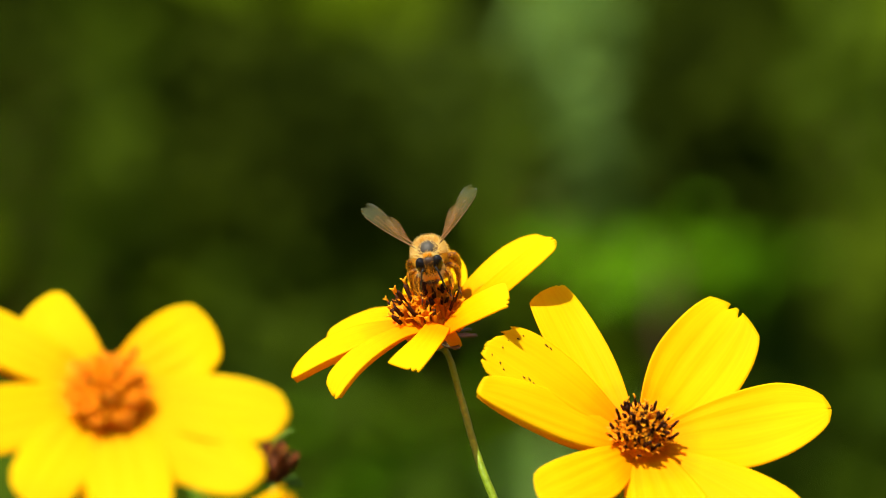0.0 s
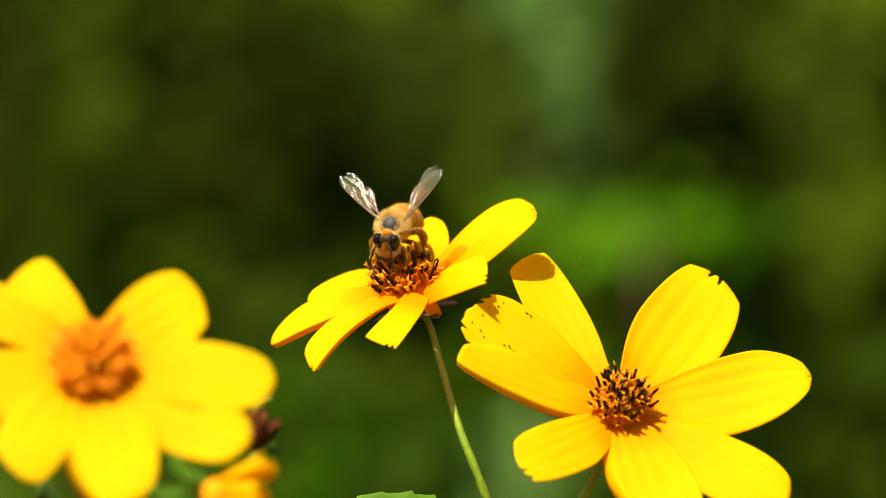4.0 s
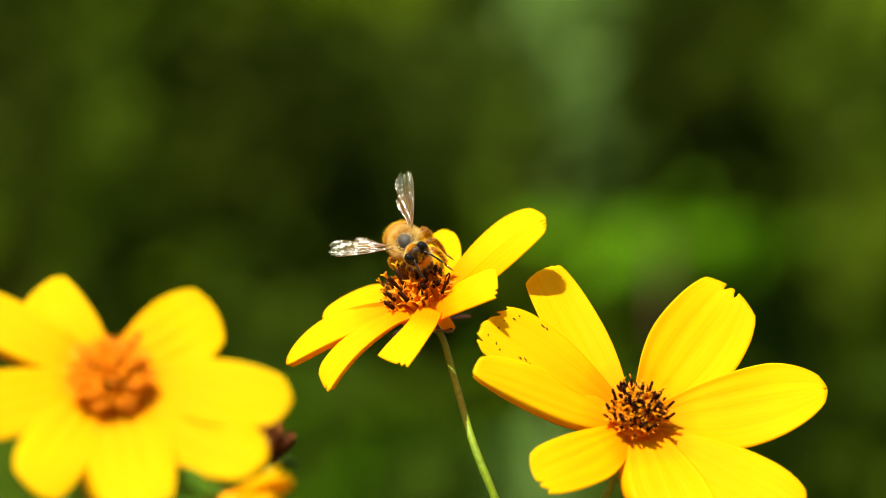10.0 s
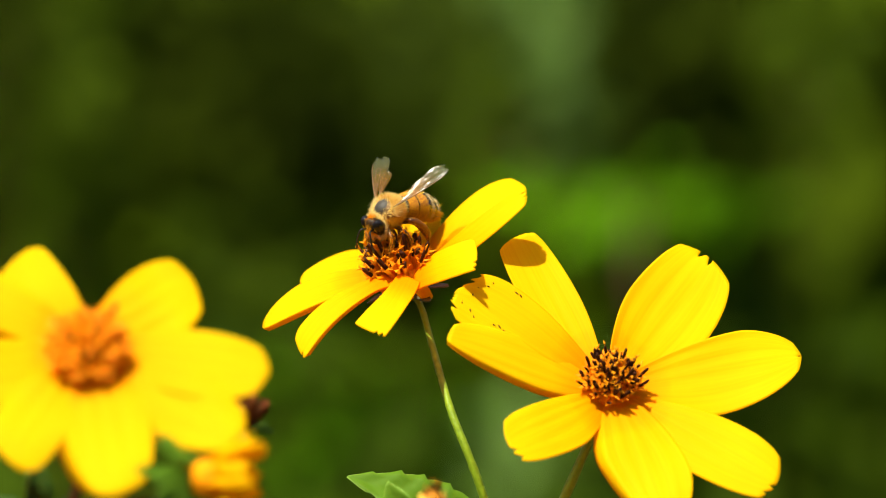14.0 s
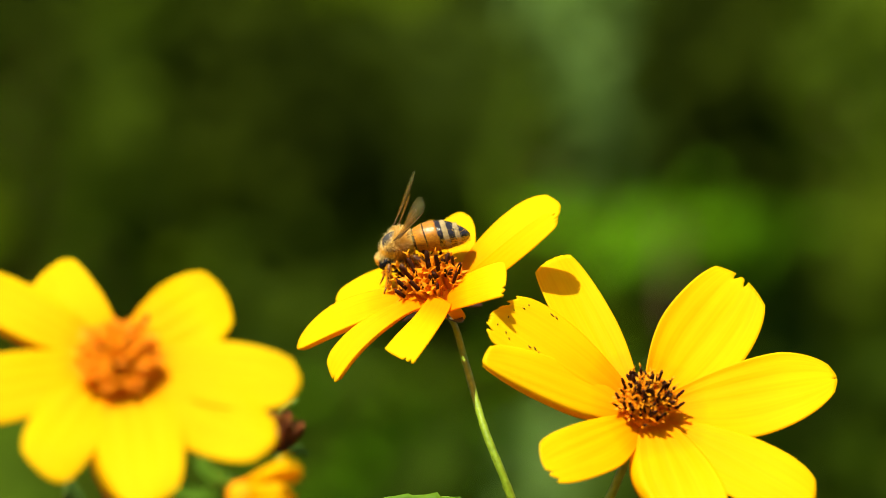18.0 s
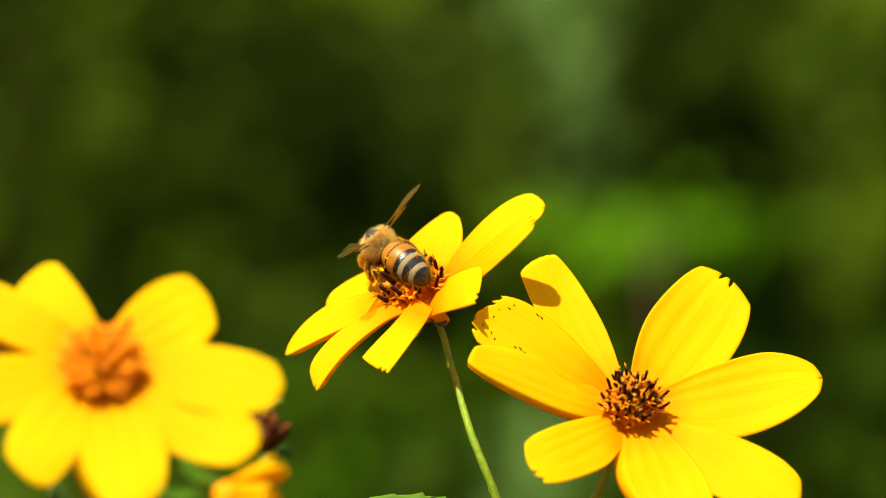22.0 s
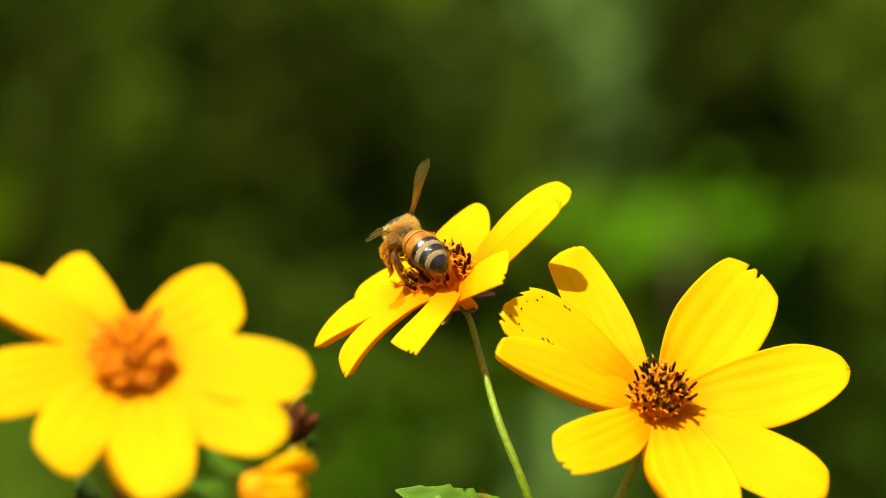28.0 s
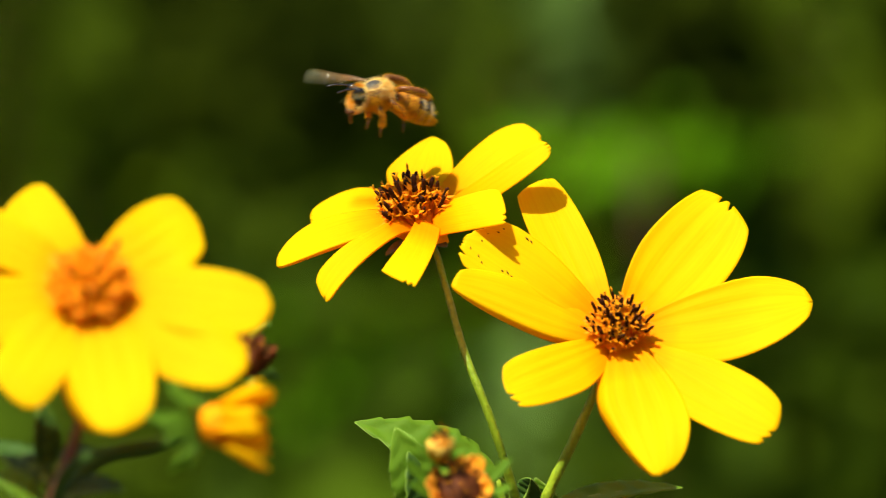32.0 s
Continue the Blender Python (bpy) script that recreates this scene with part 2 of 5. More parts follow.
def shell(rows, uvs, thickness, material, name, parent, label="", m=None):
    """A thin closed leaf or petal from a grid of points."""
    nr, nc = len(rows), len(rows[0])
    normals = []
    for i in range(nr):
        line = []
        for j in range(nc):
            du = rows[min(i + 1, nr - 1)][j] - rows[max(i - 1, 0)][j]
            dv = rows[i][min(j + 1, nc - 1)] - rows[i][max(j - 1, 0)]
            n = dv.cross(du)
            line.append(n.normalized() if n.length > 1e-12 else Vector((0, 0, 1)))
        normals.append(line)
    verts, coords = [], []
    for sign in (0.5, -0.5) if thickness else (0,):
        for i in range(nr):
            for j in range(nc):
                verts.append(rows[i][j] + normals[i][j] * (thickness * sign))
                coords.append(uvs[i][j])
    off = nr * nc
    faces = []
    for i in range(nr - 1):
        for j in range(nc - 1):
            a, b, c, d = i * nc + j, i * nc + j + 1, (i + 1) * nc + j + 1, (i + 1) * nc + j
            faces.append((a, b, c, d))
            if thickness:
                faces.append((d + off, c + off, b + off, a + off))
    border = [(0, j) for j in range(nc)] + [(i, nc - 1) for i in range(1, nr)] \
        + [(nr - 1, j) for j in range(nc - 2, -1, -1)] + [(i, 0) for i in range(nr - 2, 0, -1)]
    for (i, j), (k, l) in () if not thickness else zip(border, border[1:] + border[:1]):
        a, b = i * nc + j, k * nc + l
        faces.append((b, a, a + off, b + off))
    mesh = bpy.data.meshes.new(name)
    mesh.from_pydata([tuple(v) for v in verts], [], faces)
    layer = mesh.uv_layers.new(name="UVMap")
    for loop in mesh.loops:
        layer.data[loop.index].uv = coords[loop.vertex_index]
    mesh.materials.append(material)
    for p in mesh.polygons:
        p.use_smooth = True
    return link(name, mesh, parent, label, m)


def profile(s, peak, tip, claw):
    """Half width of a petal along its length."""
    if s < peak:
        return claw + (1 - claw) * math.sin(math.pi / 2 * s / peak) ** 1.15
    return tip + (1 - tip) * math.sqrt(max(0.0, 1 - ((s - peak) / (1 - peak)) ** 2.2))


def petal(parent, origin, base, tip, width, normal, arch=0.0, sag=0.0, swing=0.0, roll=0.0, camber=0.12, blunt=0.34, taper=0.13,
          peak=0.6, seed=0, teeth=0.035, lift=0.0, material=None, label="", name="petal", claw=0.24, grooves=1.0):
    """A petal from base to tip. arch lifts its middle along the normal, sag its tip; swing bends it sideways; all in units."""
    rnd = random.Random(seed)
    a, b = Vector(base), Vector(tip)
    axis = b - a
    n = (normal - axis.normalized() * normal.dot(axis.normalized())).normalized()
    n = Matrix.Rotation(radians(roll), 3, axis) @ n
    side = axis.normalized().cross(n).normalized()
    mid = (a + b) / 2 + n * arch * U * 2 + side * swing * U * 2
    nr, nc = 26, 17
    ph = [rnd.uniform(0, 6.28) for _ in range(6)]
    rows, uvs = [], []
    for i in range(nr):
        row, uv = [], []
        for j in range(nc):
            t = 2 * j / (nc - 1) - 1
            end = 1 - taper * abs(t) ** 2.3 + (teeth * math.cos(t * 7.5 + ph[4] * 0.3) if abs(t) < 0.75 else 0)
            end += rnd.uniform(-0.006, 0.006) if i == nr - 1 else 0
            s = i / (nr - 1) * end
            c = a * (1 - s) ** 2 + mid * 2 * s * (1 - s) + b * s * s
            w = profile(min(s, 1.0), peak, blunt, claw) * width * U * 0.5
            wave = 0.05 * math.sin(s * 7 + ph[0] + t * 1.5) * s + 0.03 * math.sin(s * 13 + ph[1]) * t
            cup = (t * t - 0.35) * camber * (0.6 + 0.8 * (1 - s))
            groove = grooves * 0.006 * math.cos(t * 13 + ph[2] * 0.2) * math.sin(math.pi * min(1, s * 1.1)) ** 0.7
            h = (cup + wave + groove) * width * U + sag * U * s * s * s
            row.append(c + side * w * t + n * h - origin)
            uv.append((j / (nc - 1), s))
        rows.append(row)
        uvs.append(uv)
    made = shell(rows, uvs, 0.00022, material or PETAL, name, parent, label)
    return made


def side_width(s, peak, blunt, claw, round_=2.0, flare=1.0):
    """Share of the half width of a petal along its length: claw at the base, 1 at the peak, blunt at the tip.
    round_: 2 for a round shoulder, less for a pointed one; flare: more than 1 for a narrow lower part."""
    if s < peak:
        return claw + (1 - claw) * math.sin(math.pi / 2 * s / peak) ** flare
    return blunt + (1 - blunt) * max(0.0, 1 - ((s - peak) / max(1 - peak, 0.02)) ** round_) ** (0.5 if round_ >= 2 else 0.5 + (2 - round_) * 0.5)


def blade(head, origin, slope, base, tip, left, right, seed, d0=0.0, d1=0.0, bend=0.0, taper=0.07, notches=(), deep=0.035, arch=0.0,
          camber=0.0, lip=(0.0, 0.0), gain=0.8, name="petal", label="", ragged=0.0, wave=1.0, marks=(), material=None):
    """A petal that grows from base to tip. left and right: half width, where it is widest, bluntness of the tip, width of the claw.
    slope: how the flower's plane recedes sideways and downwards; d0, d1: depth of base and tip; arch: its middle comes forward;
    camber: its edges come forward; lip: how far the two edges roll back and under. All in units of the plane of the flowers."""
    rnd = random.Random(seed)
    a, b = Vector(base), Vector(tip)
    axis = (b - a).normalized()
    port = Vector((axis.y, -axis.x))
    size = (b - a).length
    mid = (a + b) / 2 + port * bend * 2
    nr, nc = 30, 33
    ph = [rnd.uniform(0, 6.28) for _ in range(6)]
    rows, uvs = [], []
    for i in range(nr):
        row, uv = [], []
        for j in range(nc):
            t = 1 - 2 * j / (nc - 1)
            cut = max([0.0] + [deep * (1 - abs(t - k) / 0.12) for k in notches if abs(t - k) < 0.12])
            end = 1 - taper * abs(t) ** 3 - cut + (rnd.uniform(-1, 0.3) * ragged if i == nr - 1 else 0)
            s = i / (nr - 1) * end
            c = a * (1 - s) ** 2 + mid * 2 * s * (1 - s) + b * s * s
            w, *form = left if t > 0 else right
            x = side_width(min(s, 1.0), *form) * w * t
            q = c + port * x
            off = port * x
            d = d0 + (d1 - d0) * s + gain * (slope[0] * off.x + slope[1] * off.y)
            wide = (left[0] + right[0]) / 2
            d -= arch * 4 * s * (1 - s) + camber * t * t * math.sin(math.pi * min(1, 0.15 + 0.8 * s))
            d += wide * wave * (0.06 * math.sin(s * 6 + ph[0] + t * 1.5) * s + 0.035 * math.sin(s * 11 + ph[1]) * t)
            d += wide * wave * 0.009 * math.cos(t * 14 + ph[2] * 0.3) * math.sin(math.pi * min(1, s * 1.05)) ** 0.7
            edge = max(0.0, abs(t) - 0.72) / 0.28
            d += lip[0 if t > 0 else 1] * edge * edge * min(1, s * 3)
            row.append(P(q.x, q.y, d) - origin)
            uv.append((j / (nc - 1), s))
        rows.append(row)
        uvs.append(uv)
    made = shell(rows, uvs, 0.00018, material or PETAL, name, head, label)
    for s, t, length, turn in marks:
        i, j = int(s * (nr - 2)), int((1 - t) / 2 * (nc - 2))
        p, along, across = rows[i][j], (rows[i + 1][j] - rows[i][j]).normalized(), (rows[i][j + 1] - rows[i][j]).normalized()
        n = along.cross(across).normalized()
        n = n if n.y < 0 else -n
        d = (along * math.cos(turn) + across * math.sin(turn)) * length * U
        w = d.cross(n).normalized() * U * 1.2
        bm = bmesh.new()
        quad = [p - d, p - d * 0.2 + w, p + d, p + d * 0.1 - w]
        low = [bm.verts.new(q + n * 0.00005) for q in quad]
        top = [bm.verts.new(q + n * 0.0002) for q in quad]
        bm.faces.new(top)
        for a0, a1, b1, b0 in zip(low, low[1:] + low[:1], top[1:] + top[:1], top):
            bm.faces.new((a0, a1, b1, b0))
        part("blemish", bm, ANTHER, made, "small dark nibble mark")
    return made


# ---- florets, shared by all the flowers ----
def floret_mesh():
    """An orange tube that opens in five pointed lobes; 1 unit = 1 mm, 3.2 high."""
    verts, faces = [], []
    n = 5
    for z, r in ((0, 0.34), (1.6, 0.42), (2.6, 0.62)):
        for k in range(n):
            q = 2 * math.pi * k / n
            verts.append((r * math.cos(q), r * math.sin(q), z))
    for ring in (0, 1):
        for k in range(n):
            a, b = ring * n + k, ring * n + (k + 1) % n
            faces.append((a, b, b + n, a + n))
    for k in range(n):
        q = 2 * math.pi * (k + 0.5) / n
        verts.append((1.4 * math.cos(q), 1.4 * math.sin(q), 3.15))
        faces.append((2 * n + k, 2 * n + (k + 1) % n, 3 * n + k))
    mesh = bpy.data.meshes.new("floret")
    mesh.from_pydata([Vector(v) * 0.001 for v in verts], [], faces)
    mesh.materials.append(FLORET)
    return mesh


def anther_mesh(forked):
    """A dark tube of joined anthers, with a forked orange style on top when it is ripe."""
    bm = bmesh.new()
    k = 0.001
    tube_into(bm, [Vector((0, 0, 1.6)) * k, Vector((0.05, 0, 2.7)) * k, Vector((0.2, 0.02, 3.9)) * k, Vector((0.3, 0.03, 4.25)) * k],
              [0.24 * k, 0.29 * k, 0.3 * k, 0.16 * k], 6)
    dark = len(bm.faces)
    if forked:
        for s in (-1, 1):
            tube_into(bm, [Vector((0.12, 0, 4.2)) * k, Vector((0.12 + 0.1 * s, 0.05 * s, 4.7)) * k, Vector((0.12 + 0.42 * s, 0.1 * s, 4.95)) * k],
                      [0.12 * k, 0.13 * k, 0.05 * k], 5)
    mesh = bpy.data.meshes.new("anther_tube")
    bm.to_mesh(mesh)
    bm.free()
    mesh.materials.append(ANTHER)
    mesh.materials.append(POLLEN)
    for i, p in enumerate(mesh.polygons):
        p.material_index = 0 if i < dark else 1
        p.use_smooth = True
    return mesh


FLORET_MESH, ANTHER_MESH, ANTHER_RIPE = floret_mesh(), anther_mesh(False), anther_mesh(True)


def disc(head, centre, axis, radius, count, seed, dark=0.6, tall=1.0, spent=False, reach=1.0, ripe=0.65, mound=0.0013):
    """Florets packed on the receptacle, the outer ones leaning out. centre: in the head's space, metres."""
    rnd = random.Random(seed)
    frame_ = axis.to_track_quat("Z", "Y").to_matrix()
    for i in range(count):
        rr = math.sqrt((i + 0.5) / count)
        q = i * 2.39996 + rnd.uniform(-0.12, 0.12)
        local = Vector((rr * radius * math.cos(q), rr * radius * math.sin(q), mound * (1 - rr * rr)))
        lean = Vector((math.cos(q) * rr * 0.45 + rnd.uniform(-.36, .36), math.sin(q) * rr * 0.45 + rnd.uniform(-.36, .36), 1)).normalized()
        turn = (frame_ @ lean).to_track_quat("Z", "Y").to_matrix().to_4x4()
        at = centre + frame_ @ local
        size = tall * rnd.uniform(0.72, 1.14) * (1.04 - 0.24 * rr)
        m = Matrix.Translation(at) @ turn @ Matrix.Rotation(rnd.uniform(0, 6), 4, "Z") @ Matrix.Diagonal((size * 0.95, size * 0.95, size, 1))
        if not spent:
            link("floret", FLORET_MESH, head, m=m)
        if rnd.random() < dark * (0.35 + 0.85 * rr):
            m2 = m @ Matrix.Diagonal((1, 1, reach * rnd.uniform(0.75, 1.18), 1))
            link("anther_tube", ANTHER_RIPE if rnd.random() < ripe else ANTHER_MESH, head, m=m2)


def receptacle(name, parent, axis, radius, depth, at, skin=None, dome=0.5):
    """The cup under the florets, with a fluted outside; the head of the flower."""
    bm = bmesh.new()
    rot = axis.to_track_quat("Z", "Y").to_matrix()
    prof = [(0.12, -depth), (0.5, -depth * 0.9), (0.86, -depth * 0.45), (1.0, 0.0), (1.0, 0.0015 * dome), (0.85, 0.0024 * dome), (0.5, 0.0031 * dome), (0.02, 0.0034 * dome)]
    rings = []
    for r, z in prof:
        ring = []
        for k in range(30):
            q = 2 * math.pi * k / 30
            rr = r * radius * (1 + 0.06 * math.cos(q * 10) * (1 if z <= 0 else 0))
            ring.append(bm.verts.new(rot @ Vector((rr * math.cos(q), rr * math.sin(q), z))))
        rings.append(ring)
    for r0, r1 in zip(rings, rings[1:]):
        for k in range(30):
            bm.faces.new((r0[k], r0[(k + 1) % 30], r1[(k + 1) % 30], r1[k]))
    bm.faces.new(rings[0][::-1])
    bm.faces.new(rings[-1])
    return part(name, bm, skin or CUP, parent, "" if skin else "orange fluted receptacle", Matrix.Translation(at))


def bracts(head, axis, radius, count, length, seed, material=None, drop=-0.0012, spread=0.8):
    """Small green leaves under the petals."""
    rot = axis.to_track_quat("Z", "Y").to_matrix()
    for k in range(count):
        q = 2 * math.pi * (k + 0.37) / count
        out = Vector((math.cos(q), math.sin(q), 0))
        a = rot @ (out * radius * 0.5 + Vector((0, 0, drop)))
        b = rot @ (out * (radius * 0.5 + length * spread) + Vector((0, 0, drop - length * (1 - spread))))
        petal(head, Vector(), a, b, 26 * length / 0.006, rot @ Vector((0, 0, 1)), seed=seed + k, teeth=0, blunt=0.1, peak=0.4,
              material=material or BRACT, name="bract", camber=0.05, grooves=0)


def stem_part(parent, pts, r0, r1, material, label, seed, origin, hairs=0, n=40):
    """A stem through points (world), with small knots and short hairs."""
    rnd = random.Random(seed)
    path = [p - origin for p in curve_points(pts, n)]
    radii = [(r0 + (r1 - r0) * i / n) * rnd.uniform(0.93, 1.07) for i in range(n + 1)]
    bm = bmesh.new()
    tube_into(bm, path, radii, 10)
    for _ in range(hairs):
        i = rnd.randrange(n)
        f = rnd.random()
        p = path[i].lerp(path[i + 1], f)
        out = Vector((rnd.uniform(-1, 1), rnd.uniform(-1, 1), rnd.uniform(-.3, .3))).normalized()
        tube_into(bm, [p + out * radii[i] * 0.8, p + out * (radii[i] + rnd.uniform(0.00012, 0.0005))], [0.00005, 0.00001], 3, False)
    return part("stem", bm, material, parent, label)


# ---- ground ----
def ground():
    bm = bmesh.new()
    n = 60
    grid = {}
    for i in range(n + 1):
        for j in range(n + 1):
            x = (i / n * 2 - 1)
            y = (j / n * 2 - 1)
            x, y = x * abs(x) ** 2.2 * 1500, y * abs(y) ** 2.2 * 1500 + 1.0
            grid[i, j] = bm.verts.new((x, y, 0.02 * noise.noise(Vector((x * 2, y * 2, 0))) if abs(x) + abs(y) < 30 else 0))
    for i in range(n):
        for j in range(n):
            bm.faces.new((grid[i, j], grid[i + 1, j], grid[i + 1, j + 1], grid[i, j + 1]))
    ob = part("ground", bm, SOIL, None)
    tagged(ob, "dark bare garden soil under the plants", "ground", kind="structure")


ground()

# ---- the flower that the bee visits ----
MID_C = P(738, 395)
MID_N = Vector((-0.22, -0.42, 0.88)).normalized()
MID_SLOPE = (-0.5, -1.9)


def middle_flower():
    base = Vector((MID_C.x + 0.045, 0.03, 0.0))
    ob = thing("flower", base, "yellow eight-petalled flower with dark-tipped orange disc, slender green stem", "flower", "yellow flowers")
    head = receptacle("flower_head", ob, MID_N, 0.0034, 0.0026, MID_C - base, dome=0.7)
    grow = functools.partial(blade, head, MID_C, MID_SLOPE, material=ORANGE_EYED)
    grow((714, 375), (549, 386), (28, 0.6, 0.4, 0.5), (47, 0.45, 0.16, 0.5, 1.5), 11, d0=28, d1=40, arch=14, notches=(-0.2, 0.3), taper=0.04)
    grow((746, 372), (768, 243), (72, 0.44, 0.06, 0.5, 1.25), (44, 0.5, 0.1, 0.6), 12, d0=30, d1=115, gain=0.5, arch=10, taper=0.0)
    grow((768, 376), (955, 238), (50, 0.68, 0.2, 0.4), (22, 0.5, 0.5, 0.8), 13, d0=16, d1=62, gain=0.55, arch=26, notches=(-0.5,), deep=0.03, taper=0.05)
    grow((776, 386), (974, 259), (20, 0.7, 0.7, 0.7), (24, 0.45, 0.3, 0.8), 17, d0=4, d1=-78, arch=22, gain=0.4, notches=(0.35, -0.1, -0.55), deep=0.04, taper=0.05)
    grow((712, 394), (490, 471), (17, 0.5, 0.08, 0.9), (40, 0.6, 0.06, 0.6, 1.8), 10, d0=-30, d1=-45, bend=-12, arch=26, lip=(46, 0), taper=0.02)
    grow((764, 391), (894, 368), (36, 0.84, 0.6, 0.6), (28, 0.2, 0.95, 1.1), 14, d0=-40, d1=-175, arch=14, camber=-8, notches=(-0.45, -0.8), deep=0.06, taper=0.03)
    grow((726, 398), (577, 534), (6, 0.2, 0.6, 2.2), (41, 0.84, 0.35, 0.5, 2.0, 1.5), 16, d0=-58, d1=-170, gain=0.5, arch=24, lip=(26, 0), bend=-14, notches=(-0.2, 0.35), taper=0.05)
    grow((754, 393), (705, 496), (31, 0.3, 1.0, 0.9), (34, 0.99, 0.97, 0.55, 2.0, 2.0), 15, d0=-62, d1=-225, gain=0.6, arch=14, bend=4, notches=(0.4, 0.75), deep=0.06, taper=0.02)
    grow((770, 404), (788, 434), (12, 0.4, 0.5, 0.8), (12, 0.4, 0.5, 0.8), 18, d0=-70, d1=-30, gain=0.0, wave=0.3, name="petal_fold", label="shaded curled edge of a petal")
    disc(head, MID_N * 0.0010, MID_N, 0.0032, 74, 5, dark=0.74, tall=1.2, reach=1.05)
    bracts(head, MID_N, 0.004, 8, 0.005, 60)
    stem = stem_part(ob, [MID_C - MID_N * 0.0024, P(763, 430, 6), P(788, 505, -10), P(806, 570, -50), P(826, 635, -85), P(848, 690, -100), P(868, 742, -100), P(900, 840, -80), P(920, 910, -50),
                          P(990, 1300, 120), base], 0.0004, 0.0007, STEM, "thin hairy green stem", 3, base, 420, 70)
    return ob, head, stem


# ---- the sharp wide-open flower ----
RIGHT_D = -205
RIGHT_C = P(1094, 592, RIGHT_D)
RIGHT_N = Vector((-0.04, -0.80, 0.60)).normalized()


def open_flower(c_at, depth, normal, lean, spec, label, seed, radius, count, dark, base_at, stem_pts, stem_mat, tall=1.0, reach=1.0, rise=0.0004, dome=0.5, mound=0.0013):
    """A flower that faces the viewer. Each petal: base, tip, half widths, how far it cups forward, and its own traits."""
    c = P(c_at[0], c_at[1], depth)
    base = Vector(base_at)
    ob = thing("flower", base, label, "flower", "yellow flowers")
    head = receptacle("flower_head", ob, normal, radius * 1.06, 0.0036, c - base, dome=dome)
    for k, (b0, tip, left, right, cup, traits) in enumerate(spec):
        far = lambda p, f: depth - (p[1] - c_at[1]) * lean - f * math.hypot(p[0] - c_at[0], p[1] - c_at[1])
        blade(head, c, (0.0, -lean), b0, tip, left, right, seed + k, d0=far(b0, 0), d1=far(tip, cup), **traits)
    disc(head, normal * rise, normal, radius, count, seed, dark=dark, tall=tall, reach=reach, ripe=0.4, mound=mound)
    bracts(head, normal, radius, 8, 0.007, seed + 40)
    stem = stem_part(ob, [c - normal * 0.003, *stem_pts, base], 0.0005, 0.0009, stem_mat, "slender stem", seed, base, 300, 60)
    return ob, head, stem, c


def right_flower():
    torn = ((0.95, -0.75, 3, 0.3), (0.93, -0.62, 2.4, 0.9), (0.9, -0.88, 3.5, 0.5), (0.96, -0.4, 3, 1.2), (0.92, 0.15, 3.5, 1.0), (0.86, 0.35, 2.5, 0.8),
            (0.97, 0.0, 2.5, 1.1), (0.72, 0.1, 3.5, 0.2), (0.68, 0.05, 5, 0.6), (0.66, 0.1, 2.5, 0.3), (0.76, -0.96, 5, 0.2), (0.72, -0.97, 4, 0.5))
    spec = [
        ((1108, 578), (1292, 360), (78, 0.55, 0.42, 0.3), (82, 0.6, 0.36, 0.3), 0.0, dict(arch=-10, camber=16, notches=(0.3, -0.12), deep=0.05, taper=0.05)),
        ((1066, 574), (950, 322), (50, 0.66, 0.72, 0.3), (48, 0.5, 0.42, 0.5), 0.1, dict(arch=-8, camber=8, taper=0.03, ragged=0.006)),
        ((1058, 578), (817, 428), (36, 0.8, 0.6, 0.4), (74, 0.72, 0.34, 0.35), 0.32, dict(arch=6, ragged=0.02, notches=(-0.9, -0.7, 0.5), deep=0.05, marks=torn)),
        ((1120, 590), (1438, 535), (63, 0.68, 0.16, 0.3, 1.7), (76, 0.48, 0.1, 0.3, 1.7), 0.1, dict(arch=4, camber=10, notches=(0.0,), deep=0.03, taper=0.03)),
        ((1070, 600), (799, 504), (36, 0.36, 0.06, 0.4, 1.6), (48, 0.62, 0.42, 0.4), 0.34, dict(arch=-4, camber=-4, lip=(36, 0), taper=0.02, notches=(0.4,), deep=0.02)),
        ((1118, 607), (1375, 758), (57, 0.72, 0.32, 0.1), (62, 0.5, 0.4, 0.3), 0.08, dict(arch=14, notches=(-0.35, -0.7), deep=0.04, taper=0.05)),
        ((1100, 607), (1167, 842), (80, 0.62, 0.12, 0.3, 1.8), (71, 0.42, 0.12, 0.3, 1.4), 0.08, dict(arch=16, lip=(0, 30), notches=(0.45, -0.45), deep=0.03, taper=0.02)),
        ((1077, 610), (894, 688), (58, 0.4, 0.42, 0.45), (44, 0.78, 0.5, 0.35), 0.3, dict(arch=10, notches=(0.45, 0.8), deep=0.06, taper=0.06)),
    ]
    return open_flower((1094, 592), RIGHT_D, RIGHT_N, 0.8, spec, "wide-open yellow flower with a dark orange-brown disc, one petal torn",
                       110, 0.0028, 84, 1.7, (RIGHT_C.x - 0.03, 0.05, 0.0),
                       [P(1079, 632, -130), P(1054, 692, -120), P(1008, 795, -110), P(983, 845, -104), P(958, 905, -95), P(890, 1100, -40)], STEM, 0.92, 1.02, 0.0006)


LEFT_D = -960


